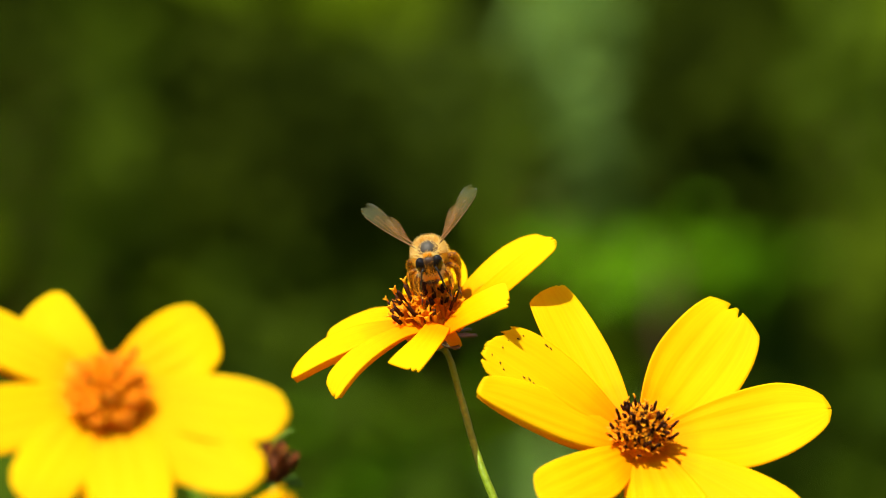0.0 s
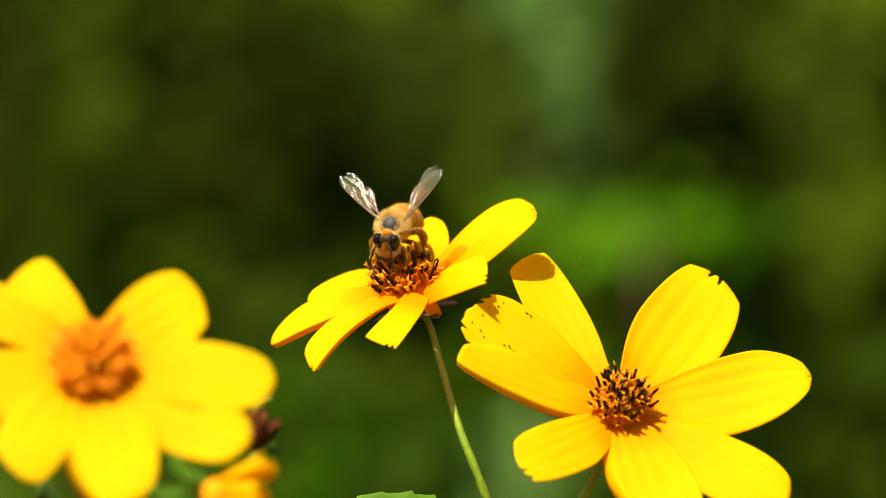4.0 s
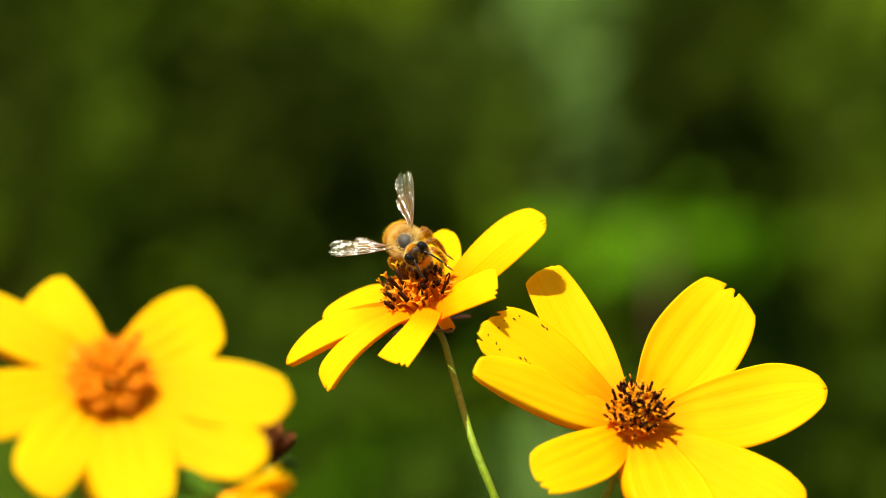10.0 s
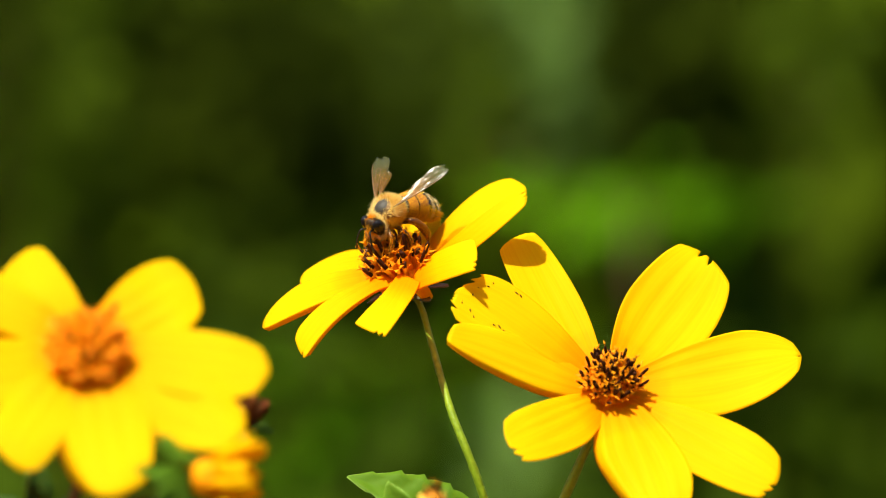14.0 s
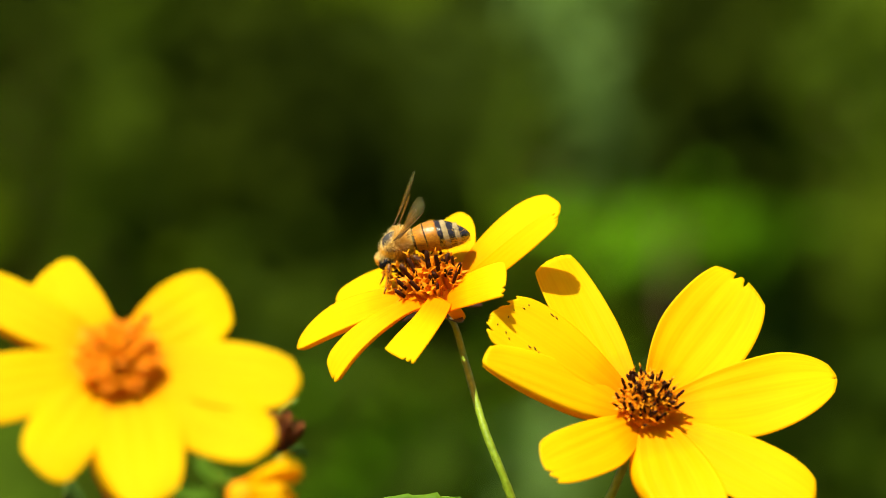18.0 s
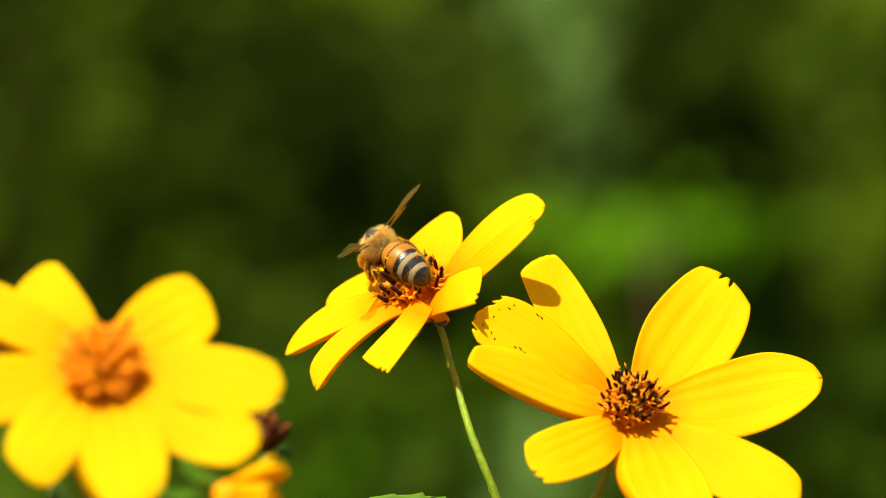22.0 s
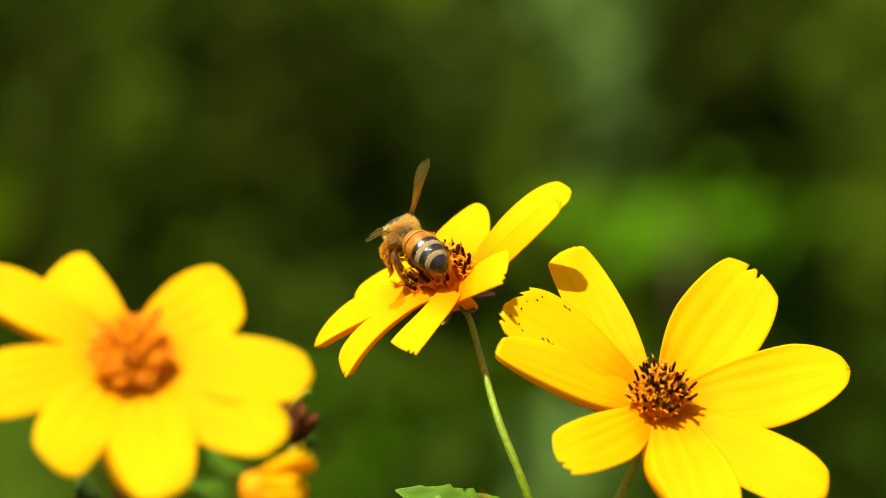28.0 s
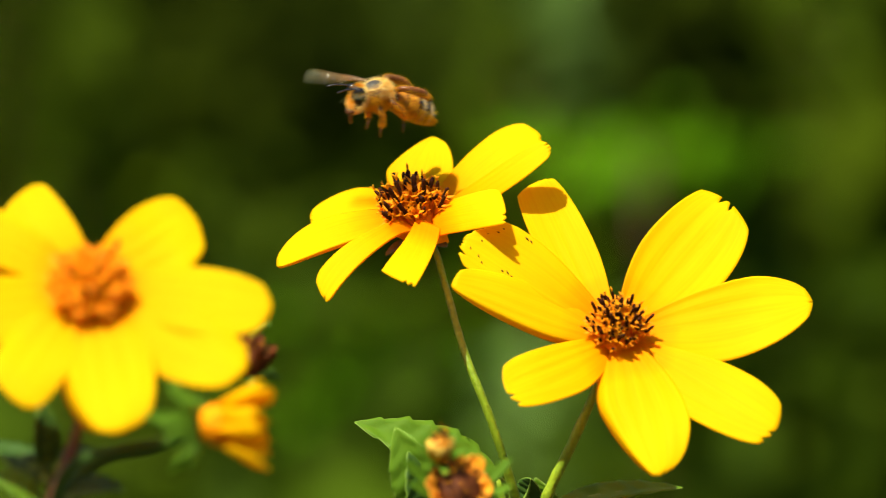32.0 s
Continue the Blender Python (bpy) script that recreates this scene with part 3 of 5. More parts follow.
def left_flower():
    spec = [
        ((140, 500), (-132, 380), (45, 0.45, 0.05, 0.4), (58, 0.68, 0.3, 0.4), 0.06, dict(arch=6, lip=(40, 0))),
        ((150, 490), (52, 336), (70, 0.7, 0.7, 0.4), (36, 0.5, 0.5, 0.5), 0.05, dict(arch=8)),
        ((185, 484), (348, 390), (68, 0.6, 0.42, 0.5), (72, 0.6, 0.36, 0.5), 0.05, dict(arch=8)),
        ((138, 524), (-150, 572), (66, 0.7, 0.2, 0.4), (57, 0.62, 0.2, 0.4), 0.05, dict(arch=8)),
        ((190, 512), (482, 550), (57, 0.6, 0.28, 0.5), (62, 0.6, 0.16, 0.4), 0.1, dict(arch=8)),
        ((148, 542), (36, 720), (42, 0.55, 0.4, 0.5), (84, 0.68, 0.36, 0.4), 0.05, dict(arch=8)),
        ((188, 526), (436, 658), (50, 0.6, 0.38, 0.4), (80, 0.5, 0.06, 0.4), 0.05, dict(arch=8)),
        ((170, 540), (213, 768), (82, 0.5, 0.28, 0.4), (88, 0.48, 0.24, 0.4), 0.1, dict(arch=8, lip=(0, 60))),
    ]
    n = Vector((0.03, -0.86, 0.50)).normalized()
    return open_flower((163, 520), LEFT_D, n, 0.62, spec, "yellow eight-petalled flower with a bright orange disc", 210, 0.0037, 84, 0.05,
                       (P(60, 512).x, -0.03, 0.0), [P(140, 760, LEFT_D + 60), P(112, 840, LEFT_D + 50), P(90, 900, LEFT_D + 60)], BROWN_STEM, 1.12, rise=0.0006, dome=0.55, mound=0.0014)


# ---- leaves and buds below ----
def leaf(name, at, tip, width, normal, seed, material, label, teeth=0.0, stalk=None, arch=10):
    """A serrate leaf with a raised midrib."""
    a, b = Vector(at), Vector(tip)
    ob = thing(name, a, label, "leaf", "leaves")
    origin = Vector(ob.location)
    axis = (b - a).normalized()
    n = (normal - axis * normal.dot(axis)).normalized()
    side = axis.cross(n)
    mid = (a + b) / 2 + n * arch * U * 2
    nr, nc = 40, 9
    rows, uvs = [], []
    for i in range(nr):
        s = i / (nr - 1)
        c = a * (1 - s) ** 2 + mid * 2 * s * (1 - s) + b * s * s
        saw = 1 - teeth * ((s * 6.0) % 1.0)
        w = (math.sin(math.pi * min(1, s ** 0.72)) ** 0.85 * saw + 0.015) * width * U * 0.5
        row, uv = [], []
        for j in range(nc):
            t = 2 * j / (nc - 1) - 1
            h = (abs(t) * 0.22 + 0.05 * math.sin(s * 34 + abs(t) * 5)) * w
            row.append(c + side * w * t - axis * abs(t) * w * -0.1 + n * h - origin)
            uv.append((j / (nc - 1), s))
        rows.append(row)
        uvs.append(uv)
    shell(rows, uvs, 0.0003, material, "blade", ob)
    rib = [a * (1 - s) ** 2 + mid * 2 * s * (1 - s) + b * s * s - n * 0.0001 - origin for s in (i / 12 for i in range(13))]
    bm = bmesh.new()
    tube_into(bm, rib, [0.0004 * (1 - 0.8 * i / 12) for i in range(13)], 6)
    part("midrib", bm, LEAF_EDGE, ob, "pale raised midrib")
    for j in (0, nc - 1):
        bm = bmesh.new()
        tube_into(bm, [row[j] for row in rows], [0.00007] * nr, 5)
        part("leaf_edge", bm, LEAF_EDGE, ob, "thin pale leaf edge")
    if stalk:
        bm = bmesh.new()
        pts = curve_points([a, *stalk], 14)
        tube_into(bm, [p - origin for p in pts], [0.00045 + 0.0003 * i / 14 for i in range(15)], 8)
        part("stalk", bm, STEM, ob)
    return ob


def bud(c_at, depth, axis, size, label, seed, petals, withered, base_at, stem_pts, stem_mat, spread=(0.2, 0.6), reach=1.0, dark=0.2, cup=None, bract=LEAF, count=9, fringe=1.0, lie=(-0.006, 0.003)):
    """A half-closed flower head: green bracts, a cup and folded petals."""
    rnd = random.Random(seed)
    c = P(c_at[0], c_at[1], depth)
    base = Vector(base_at)
    ob = thing("flower_bud", base, label, "flower bud", "buds")
    head = receptacle("flower_head", ob, axis, 0.0036 * size, 0.004 * size, c - base, cup)
    rot = axis.to_track_quat("Z", "Y").to_matrix()
    for k in range(petals):
        q = 2 * math.pi * k / petals + rnd.uniform(-.15, .15)
        out = Vector((math.cos(q), math.sin(q), 0))
        ln = 0.0085 * size * reach * rnd.uniform(0.8, 1.15)
        a = rot @ (out * 0.003 * size)
        b = rot @ (out * (0.003 * size + ln * rnd.uniform(*spread)) + Vector((0, 0, ln * (1.1 - 0.6 * spread[1]))))
        petal(head, Vector(), a, b, 44 * size, rot @ -out, seed=seed + k, camber=0.3, blunt=0.3, material=withered or PETAL, arch=-3)
    for k in range(count):
        q = 2 * math.pi * k / count
        out = Vector((math.cos(q), math.sin(q), 0))
        a = rot @ (out * 0.0028 * size + Vector((0, 0, -0.003 * size)))
        b = rot @ (out * rnd.uniform(0.007, 0.0105) * size * fringe + Vector((0, 0, rnd.uniform(*lie) * size)))
        petal(head, Vector(), a, b, 30 * size, rot @ Vector((0, 0, 1)), seed=seed + 30 + k, material=bract, name="bract", teeth=0, blunt=0.1, peak=0.4, grooves=0)
    disc(head, rot @ Vector((0, 0, 0.0006)), axis, 0.0028 * size, 30, seed, dark=dark, tall=0.9 * size, spent=dark > 1)
    stem_part(ob, [c - axis * 0.0035 * size, *stem_pts, base], 0.0005, 0.0009, stem_mat, "thin stem", seed, base, 80, 40)
    return ob


WITHERED = speckled("withered_petal", (0.16, 0.04, 0.002), (0.75, 0.29, 0.006), 400, 0.65, 0.3)
GOLD = petal_material("golden_petal", (0.95, 0.60, 0.001), (0.95, 0.66, 0.001), (0.92, 0.46, 0.001))

DARK_CUP = speckled("dark_brown_cup", (0.025, 0.005, 0.001), (0.12, 0.03, 0.003), 700, 0.7, 0.15)
TAN_PETAL = speckled("tan_petal", (0.5, 0.28, 0.03), (0.78, 0.5, 0.08), 700, 0.7, 0.15)

mid_ob, mid_head, mid_stem = middle_flower()
right_ob, right_head, right_stem, right_c = right_flower()
left_ob, left_head, left_stem, left_c = left_flower()

bud((388, 752), -1100, Vector((0.95, -0.2, 0.05)).normalized(), 0.71, "half-closed golden yellow flower bud with feathery green bracts", 310, 9, GOLD,
    (P(60, 512).x, 0.0, 0.0), [P(310, 776, -1085), P(220, 794, -1060), P(130, 826, -1010), P(95, 910, -970)], LEAF_DARK, (0.1, 0.5), 1.2, 0.2, None, LEAF, 22, 0.85, (-0.012, -0.003))
bud((812, 870), -680, Vector((0.1, -0.8, 0.6)).normalized(), 0.76, "fading flower head with a dark brown middle and curled orange petals", 340, 12, WITHERED,
    (P(880, 512).x, 0.0, 0.0), [P(825, 940, -600), P(870, 1100, -60)], STEM, (0.5, 1.0), 0.42, 3.0, DARK_CUP, LEAF, 12, 1.0)
bud((778, 798), -680, Vector((0.1, -0.6, 0.8)).normalized(), 0.42, "tiny closed bud, cream and orange", 370, 7, TAN_PETAL,
    (P(860, 512).x, 0.0, 0.0), [P(792, 850, -650), P(840, 1000, -60)], STEM, (-0.1, 0.05), 0.45, 3.0, WITHERED, LEAF, 9, 0.8)
bud((450, 645), LEFT_D + 260, Vector((0.1, -0.2, 0.95)).normalized(), 0.45, "small dark brown closed bud", 390, 7, DARK_CUP,
    (P(80, 512).x, 0.01, 0.0), [P(447, 690, LEFT_D + 270), P(400, 745, LEFT_D + 270), P(280, 790, LEFT_D + 260), P(130, 860, LEFT_D + 240)], LEAF_DARK, (0.2, 0.6), 1.0, 3.0, DARK_CUP, LEAF_DARK)

leaf("leaf", P(880, 850, -120), P(628, 748, -140), 112, Vector((0.0, -0.75, 0.66)), 1, LEAF, "fresh green serrate leaf with a pale edge", 0.22, [P(920, 1000, -100)])
leaf("leaf", P(790, 935, -300), P(700, 758, -320), 105, Vector((-0.4, -0.8, 0.45)), 2, LEAF, "folded green young leaf", 0.08, [P(840, 1050, -200)])
leaf("leaf", P(745, 930, -320), P(722, 800, -330), 60, Vector((0.5, -0.8, 0.3)), 14, LEAF_DARK, "folded dark green young leaf", 0.08, [P(800, 1050, -200)])
leaf("leaf", P(980, 895, 20), P(1208, 864, 60), 60, Vector((0.0, -0.5, 0.85)), 3, LEAF, "dark green serrate leaf in shade", 0.2, [P(960, 960, 30)])
leaf("leaf", P(918, 905, 10), P(940, 848, -40), 55, Vector((0.4, -0.4, 0.8)), 4, LEAF_DARK, "small dark curled leaf on the stem")
leaf("leaf", P(975, 905, 20), P(948, 846, -10), 55, Vector((-0.4, -0.6, 0.7)), 5, LEAF, "small dark curled leaf on the stem")
leaf("leaf", P(900, 910, 10), P(880, 842, 40), 40, Vector((-0.4, -0.6, 0.7)), 6, LEAF, "small curled green leaf on the stem")
leaf("leaf", P(90, 860, LEFT_D + 80), P(-20, 785, LEFT_D + 160), 70, Vector((0, -0.4, 0.9)), 7, LEAF_DARK, "dark green leaf below the flower", 0.1)
leaf("leaf", P(80, 900, LEFT_D + 60), P(-30, 838, LEFT_D + 40), 75, Vector((0, -0.5, 0.9)), 8, LEAF, "light green leaf below the flower", 0.1)
leaf("leaf", P(90, 890, LEFT_D + 60), P(222, 868, LEFT_D + 20), 80, Vector((0, -0.4, 0.9)), 9, LEAF_DARK, "dark green leaf below the flower", 0.1)
leaf("leaf", P(100, 830, LEFT_D + 90), P(165, 795, LEFT_D + 90), 50, Vector((0.1, -0.4, 0.9)), 11, LEAF_DARK, "small dark green leaf", 0.1)
leaf("leaf", P(80, 830, LEFT_D + 120), P(72, 705, LEFT_D + 120), 50, Vector((0.5, -0.8, 0.2)), 12, LEAF_DARK, "narrow dark green leaf", 0.1)
leaf("leaf", P(440, 640, LEFT_D + 330), P(478, 572, LEFT_D + 300), 34, Vector((0.2, -0.3, 0.9)), 13, LEAF, "small pale green leaf tip")


# ---- hedge behind ----
def leaf_cloud(name, label, boxes, seed, material, size, wood):
    """A shrub: woody stems and a crown of separate leaves in the given boxes (low corner, high corner, count)."""
    rnd = random.Random(seed)
    ob = thing(name, (boxes[0][0][0] * 0.5 + boxes[0][1][0] * 0.5, (boxes[0][0][1] + boxes[0][1][1]) / 2, 0), label, "shrub", "hedge")
    org = Vector(ob.location)
    verts, faces = [], []
    for lo, hi, count in boxes:
        for _ in range(count):
            p = Vector([rnd.uniform(l, h) for l, h in zip(lo, hi)]) - org
            ax = Vector((rnd.gauss(0, 1), rnd.gauss(-0.3, 1), rnd.gauss(-0.4, 0.6))).normalized()
            up = Vector((rnd.gauss(0, 0.5), rnd.gauss(-0.3, 0.5), 1))
            sd = ax.cross(up).normalized()
            nn = sd.cross(ax)
            ln = size * rnd.uniform(0.6, 1.3)
            w = ln * rnd.uniform(0.2, 0.32)
            k = len(verts)
            pts = [p, p + ax * ln * 0.35 + sd * w + nn * w * 0.3, p + ax * ln * 0.4 - nn * w * 0.1, p + ax * ln * 0.35 - sd * w + nn * w * 0.3,
                   p + ax * ln * 0.75 + sd * w * 0.6 - nn * w * 0.1, p + ax * ln * 0.75 - nn * w * 0.4, p + ax * ln * 0.75 - sd * w * 0.6 - nn * w * 0.1,
                   p + ax * ln - nn * w * 0.8]
            verts += pts
            faces += [(k, k + 1, k + 2), (k, k + 2, k + 3), (k + 1, k + 4, k + 5, k + 2), (k + 2, k + 5, k + 6, k + 3), (k + 4, k + 7, k + 5), (k + 5, k + 7, k + 6)]
    mesh = bpy.data.meshes.new("crown")
    mesh.from_pydata([tuple(v) for v in verts], [], faces)
    mesh.materials.append(material)
    for p in mesh.polygons:
        p.use_smooth = True
    crown = link("crown", mesh, ob)
    tagged(crown, kind="stuff")
    for k in range(wood):
        lo, hi, _ = boxes[k % len(boxes)]
        x = rnd.uniform(lo[0], hi[0]) - org.x
        y = rnd.uniform((lo[1] + hi[1]) / 2, hi[1]) - org.y
        pts = curve_points([Vector((x * 0.3, y * 0.3, 0)), Vector((x * 0.7, y * 0.8, hi[2] * 0.4)), Vector((x, y, hi[2] * 0.9))], 12)
        bm = bmesh.new()
        tube_into(bm, pts, [0.014 * (1 - 0.06 * i) for i in range(13)], 8)
        part("branch", bm, BROWN_STEM, ob)
    return ob


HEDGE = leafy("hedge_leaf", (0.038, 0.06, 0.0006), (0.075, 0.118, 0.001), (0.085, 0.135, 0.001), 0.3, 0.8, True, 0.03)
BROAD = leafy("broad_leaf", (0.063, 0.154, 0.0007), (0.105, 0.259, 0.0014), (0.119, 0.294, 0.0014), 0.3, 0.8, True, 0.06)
SILVER = leafy("pale_green_leaf", (0.075, 0.145, 0.022), (0.14, 0.24, 0.05), (0.1, 0.17, 0.022), 0.25, 0.8, True, 0.1)
# Deep shade in the hedge's gaps, put into a very dark leaf colour.
SHADED_LEAF = leafy("shaded_hedge_leaf", (0.009, 0.014, 0.0006), (0.02, 0.03, 0.001), (0.012, 0.02, 0.0006), 0.1, 0.9, True, 0.02)
# Olive leaf at about half strength; its shade is in the colour.
DIM = leafy("dimmed_olive_leaf", (0.0203, 0.0338, 0.00075), (0.036, 0.057, 0.0015), (0.03, 0.0525, 0.00075), 0.2, 0.8, True, 0.06)
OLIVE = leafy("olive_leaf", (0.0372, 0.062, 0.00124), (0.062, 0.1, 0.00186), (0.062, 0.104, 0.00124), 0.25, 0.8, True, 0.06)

UNDER = leafy("undergrowth_leaf", (0.027, 0.05, 0.001), (0.052, 0.092, 0.002), (0.06, 0.108, 0.002), 0.3, 0.8, True, 0.06)

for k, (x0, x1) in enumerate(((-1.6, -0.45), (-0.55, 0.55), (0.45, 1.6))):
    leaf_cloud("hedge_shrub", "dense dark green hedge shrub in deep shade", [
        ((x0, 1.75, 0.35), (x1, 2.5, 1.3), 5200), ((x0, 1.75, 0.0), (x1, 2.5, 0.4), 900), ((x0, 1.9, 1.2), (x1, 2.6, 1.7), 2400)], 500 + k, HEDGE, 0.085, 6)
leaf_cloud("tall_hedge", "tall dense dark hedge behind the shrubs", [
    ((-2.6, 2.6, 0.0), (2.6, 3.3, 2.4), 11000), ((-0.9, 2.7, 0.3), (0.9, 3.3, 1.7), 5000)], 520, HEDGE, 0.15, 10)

# Hedges added out of view to keep horizon sky from fill and reflections.
for name_, lo, hi in (("sky_block_hedge", (-5.2, -4.5, 0.0), (-4.4, 3.0, 2.6)), ("sky_block_hedge", (4.4, -4.5, 0.0), (5.2, 3.0, 2.6)), ("sky_block_hedge", (-4.6, -5.4, 0.0), (4.6, -4.6, 2.6))):
    leaf_cloud(name_, "added unseen green hedge that cuts off the low sky", [(lo, hi, 5000)], 540 + int(lo[0] * 10), HEDGE, 0.28, 6)
leaf_cloud("low_shrub", "low sunlit green undergrowth before the hedge", [((-0.8, 1.0, 0.0), (0.8, 1.7, 0.66), 5200), ((-0.8, 1.2, 0.6), (0.8, 1.7, 0.74), 900)],
           530, UNDER, 0.06, 4)


def spray(at, spread, count, size, material, seed, label, depth=19000, lean=0.0):
    """A loose spray of small leaves on a thin stalk before the hedge, thinning out towards its edge."""
    rnd = random.Random(seed)
    mid = P(at[0], at[1], depth)
    foot = Vector((mid.x + rnd.uniform(-0.1, 0.1), mid.y + 0.1, 0.0))
    ob = thing("background_shrub", foot, label, "shrub", "shrubs before the hedge")
    verts, faces = [], []
    for _ in range(count):
        y = rnd.gauss(0, 1)
        p = P(at[0] + rnd.gauss(0, spread[0]) + lean * y * spread[1], at[1] + y * spread[1], depth + rnd.gauss(0, 700)) - foot
        ax = Vector((rnd.gauss(0, 1), rnd.gauss(-0.3, 0.8), rnd.gauss(-0.5, 0.7))).normalized()
        nn = Vector((rnd.gauss(-0.2, 0.5), rnd.gauss(-0.6, 0.4), 0.8))
        sd = ax.cross(nn).normalized()
        nn = sd.cross(ax)
        ln = size * rnd.uniform(0.6, 1.3)
        w = ln * rnd.uniform(0.2, 0.3)
        k = len(verts)
        verts += [p, p + ax * ln * 0.35 + sd * w + nn * w * 0.3, p + ax * ln * 0.4, p + ax * ln * 0.35 - sd * w + nn * w * 0.3,
                  p + ax * ln * 0.75 + sd * w * 0.6 - nn * w * 0.1, p + ax * ln * 0.75 - nn * w * 0.4, p + ax * ln * 0.75 - sd * w * 0.6 - nn * w * 0.1, p + ax * ln - nn * w * 0.8]
        faces += [(k, k + 1, k + 2), (k, k + 2, k + 3), (k + 1, k + 4, k + 5, k + 2), (k + 2, k + 5, k + 6, k + 3), (k + 4, k + 7, k + 5), (k + 5, k + 7, k + 6)]
    mesh = bpy.data.meshes.new("foliage")
    mesh.from_pydata([tuple(v) for v in verts], [], faces)
    mesh.materials.append(material)
    for p in mesh.polygons:
        p.use_smooth = True
    tagged(link("foliage", mesh, ob), kind="stuff")
    bm = bmesh.new()
    tube_into(bm, curve_points([Vector(), (mid - foot) * 0.5 + Vector((0.01, 0.03, 0)), mid - foot], 10), [0.004 * (1 - 0.07 * k) for k in range(11)], 6)
    part("stalk", bm, BROWN_STEM, ob)
    return ob


# shrubs that grow before the hedge, some with its shade put into their colour; positions in units of the plane of the
# flowers, spread out to that depth
spray((1020, 0), (45, 125), 320, 0.017, SILVER, 31, "pale silvery green shrub before the hedge", lean=0.25)
spray((950, 760), (60, 110), 200, 0.017, SILVER, 43, "pale silvery green low shrub before the hedge")
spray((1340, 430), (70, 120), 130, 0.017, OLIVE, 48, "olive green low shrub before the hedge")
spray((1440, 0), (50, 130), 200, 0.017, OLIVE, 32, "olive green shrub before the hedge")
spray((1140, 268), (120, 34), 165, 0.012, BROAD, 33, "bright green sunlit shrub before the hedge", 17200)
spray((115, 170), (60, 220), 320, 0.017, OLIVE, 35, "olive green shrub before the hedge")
spray((1180, -20), (55, 105), 1200, 0.017, SHADED_LEAF, 39, "dark leaves painted as a shaded hollow of the hedge", 18400)
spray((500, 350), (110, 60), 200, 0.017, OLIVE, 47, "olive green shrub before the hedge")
spray((490, 60), (115, 115), 820, 0.017, SHADED_LEAF, 40, "dark leaves painted as a shaded hollow of the hedge")
spray((760, 20), (100, 90), 260, 0.017, DIM, 41, "olive shrub before the hedge, shade put into its colour")
spray((620, 760), (150, 130), 170, 0.017, BROAD, 37, "green low shrub before the hedge")
spray((320, 840), (150, 90), 560, 0.017, OLIVE, 44, "olive green low shrub before the hedge")
spray((900, 50), (50, 110), 90, 0.017, OLIVE, 46, "olive green shrub before the hedge")
spray((10, -20), (50, 130), 200, 0.017, SHADED_LEAF, 45, "dark leaves painted as a shaded hollow of the hedge")
spray((1400, 730), (130, 100), 320, 0.017, OLIVE, 38, "olive green low shrub before the hedge")


# ---- the bee; its nose points along x, its back along z ----
MM = 0.00109


def hair_into(bm, centre, size, count, length, rnd, keep=None, back=0.35):
    for _ in range(count):
        d = Vector((rnd.gauss(0, 1), rnd.gauss(0, 1), rnd.gauss(0, 1))).normalized()
        if keep and not keep(d):
            continue
        p = Vector(centre) + Vector((d.x * size[0], d.y * size[1], d.z * size[2]))
        n = Vector((d.x / size[0], d.y / size[1], d.z / size[2])).normalized()
        tip = p + (n + Vector((-back, 0, 0)) + Vector((rnd.gauss(0, .25), rnd.gauss(0, .25), rnd.gauss(0, .25)))).normalized() * length * rnd.uniform(0.5, 1.15)
        s = n.orthogonal().normalized() * 0.022 * MM
        s = Matrix.Rotation(rnd.uniform(0, 6.28), 3, n) @ s
        a, b, c = bm.verts.new(p + s), bm.verts.new(p - s), bm.verts.new(tip)
        bm.faces.new((a, b, c))


def wing_mesh(length, chord, seed, fringe):
    """A wing along x with its leading edge at +y: membrane with worn tip."""
    rnd = random.Random(seed)
    n, c = 22, 9
    rows, uvs = [], []
    for i in range(n):
        s = i / (n - 1)
        lead = chord * (0.16 * s + 0.10 * math.sin(math.pi * s))
        w = chord * (0.08 + 1.0 * math.sin(math.pi * (0.5 * s) * 1.2) ** 2.2)
        if s > 0.82:
            k = (s - 0.82) / 0.18
            w *= math.sqrt(max(0.05, 1 - k * k * 0.7))
            lead -= chord * 0.22 * k * k
        row, uv = [], []
        for j in range(c):
            t = j / (c - 1)
            ragged = fringe * rnd.uniform(-1, 0.2) * (1 if i >= n - 2 else 0)
            row.append(Vector((s * length + ragged, lead - w * t, 0.06 * chord * math.sin(t * 9 + s * 3) * s)))
            uv.append((t, s))
        rows.append(row)
        uvs.append(uv)
    return rows, uvs


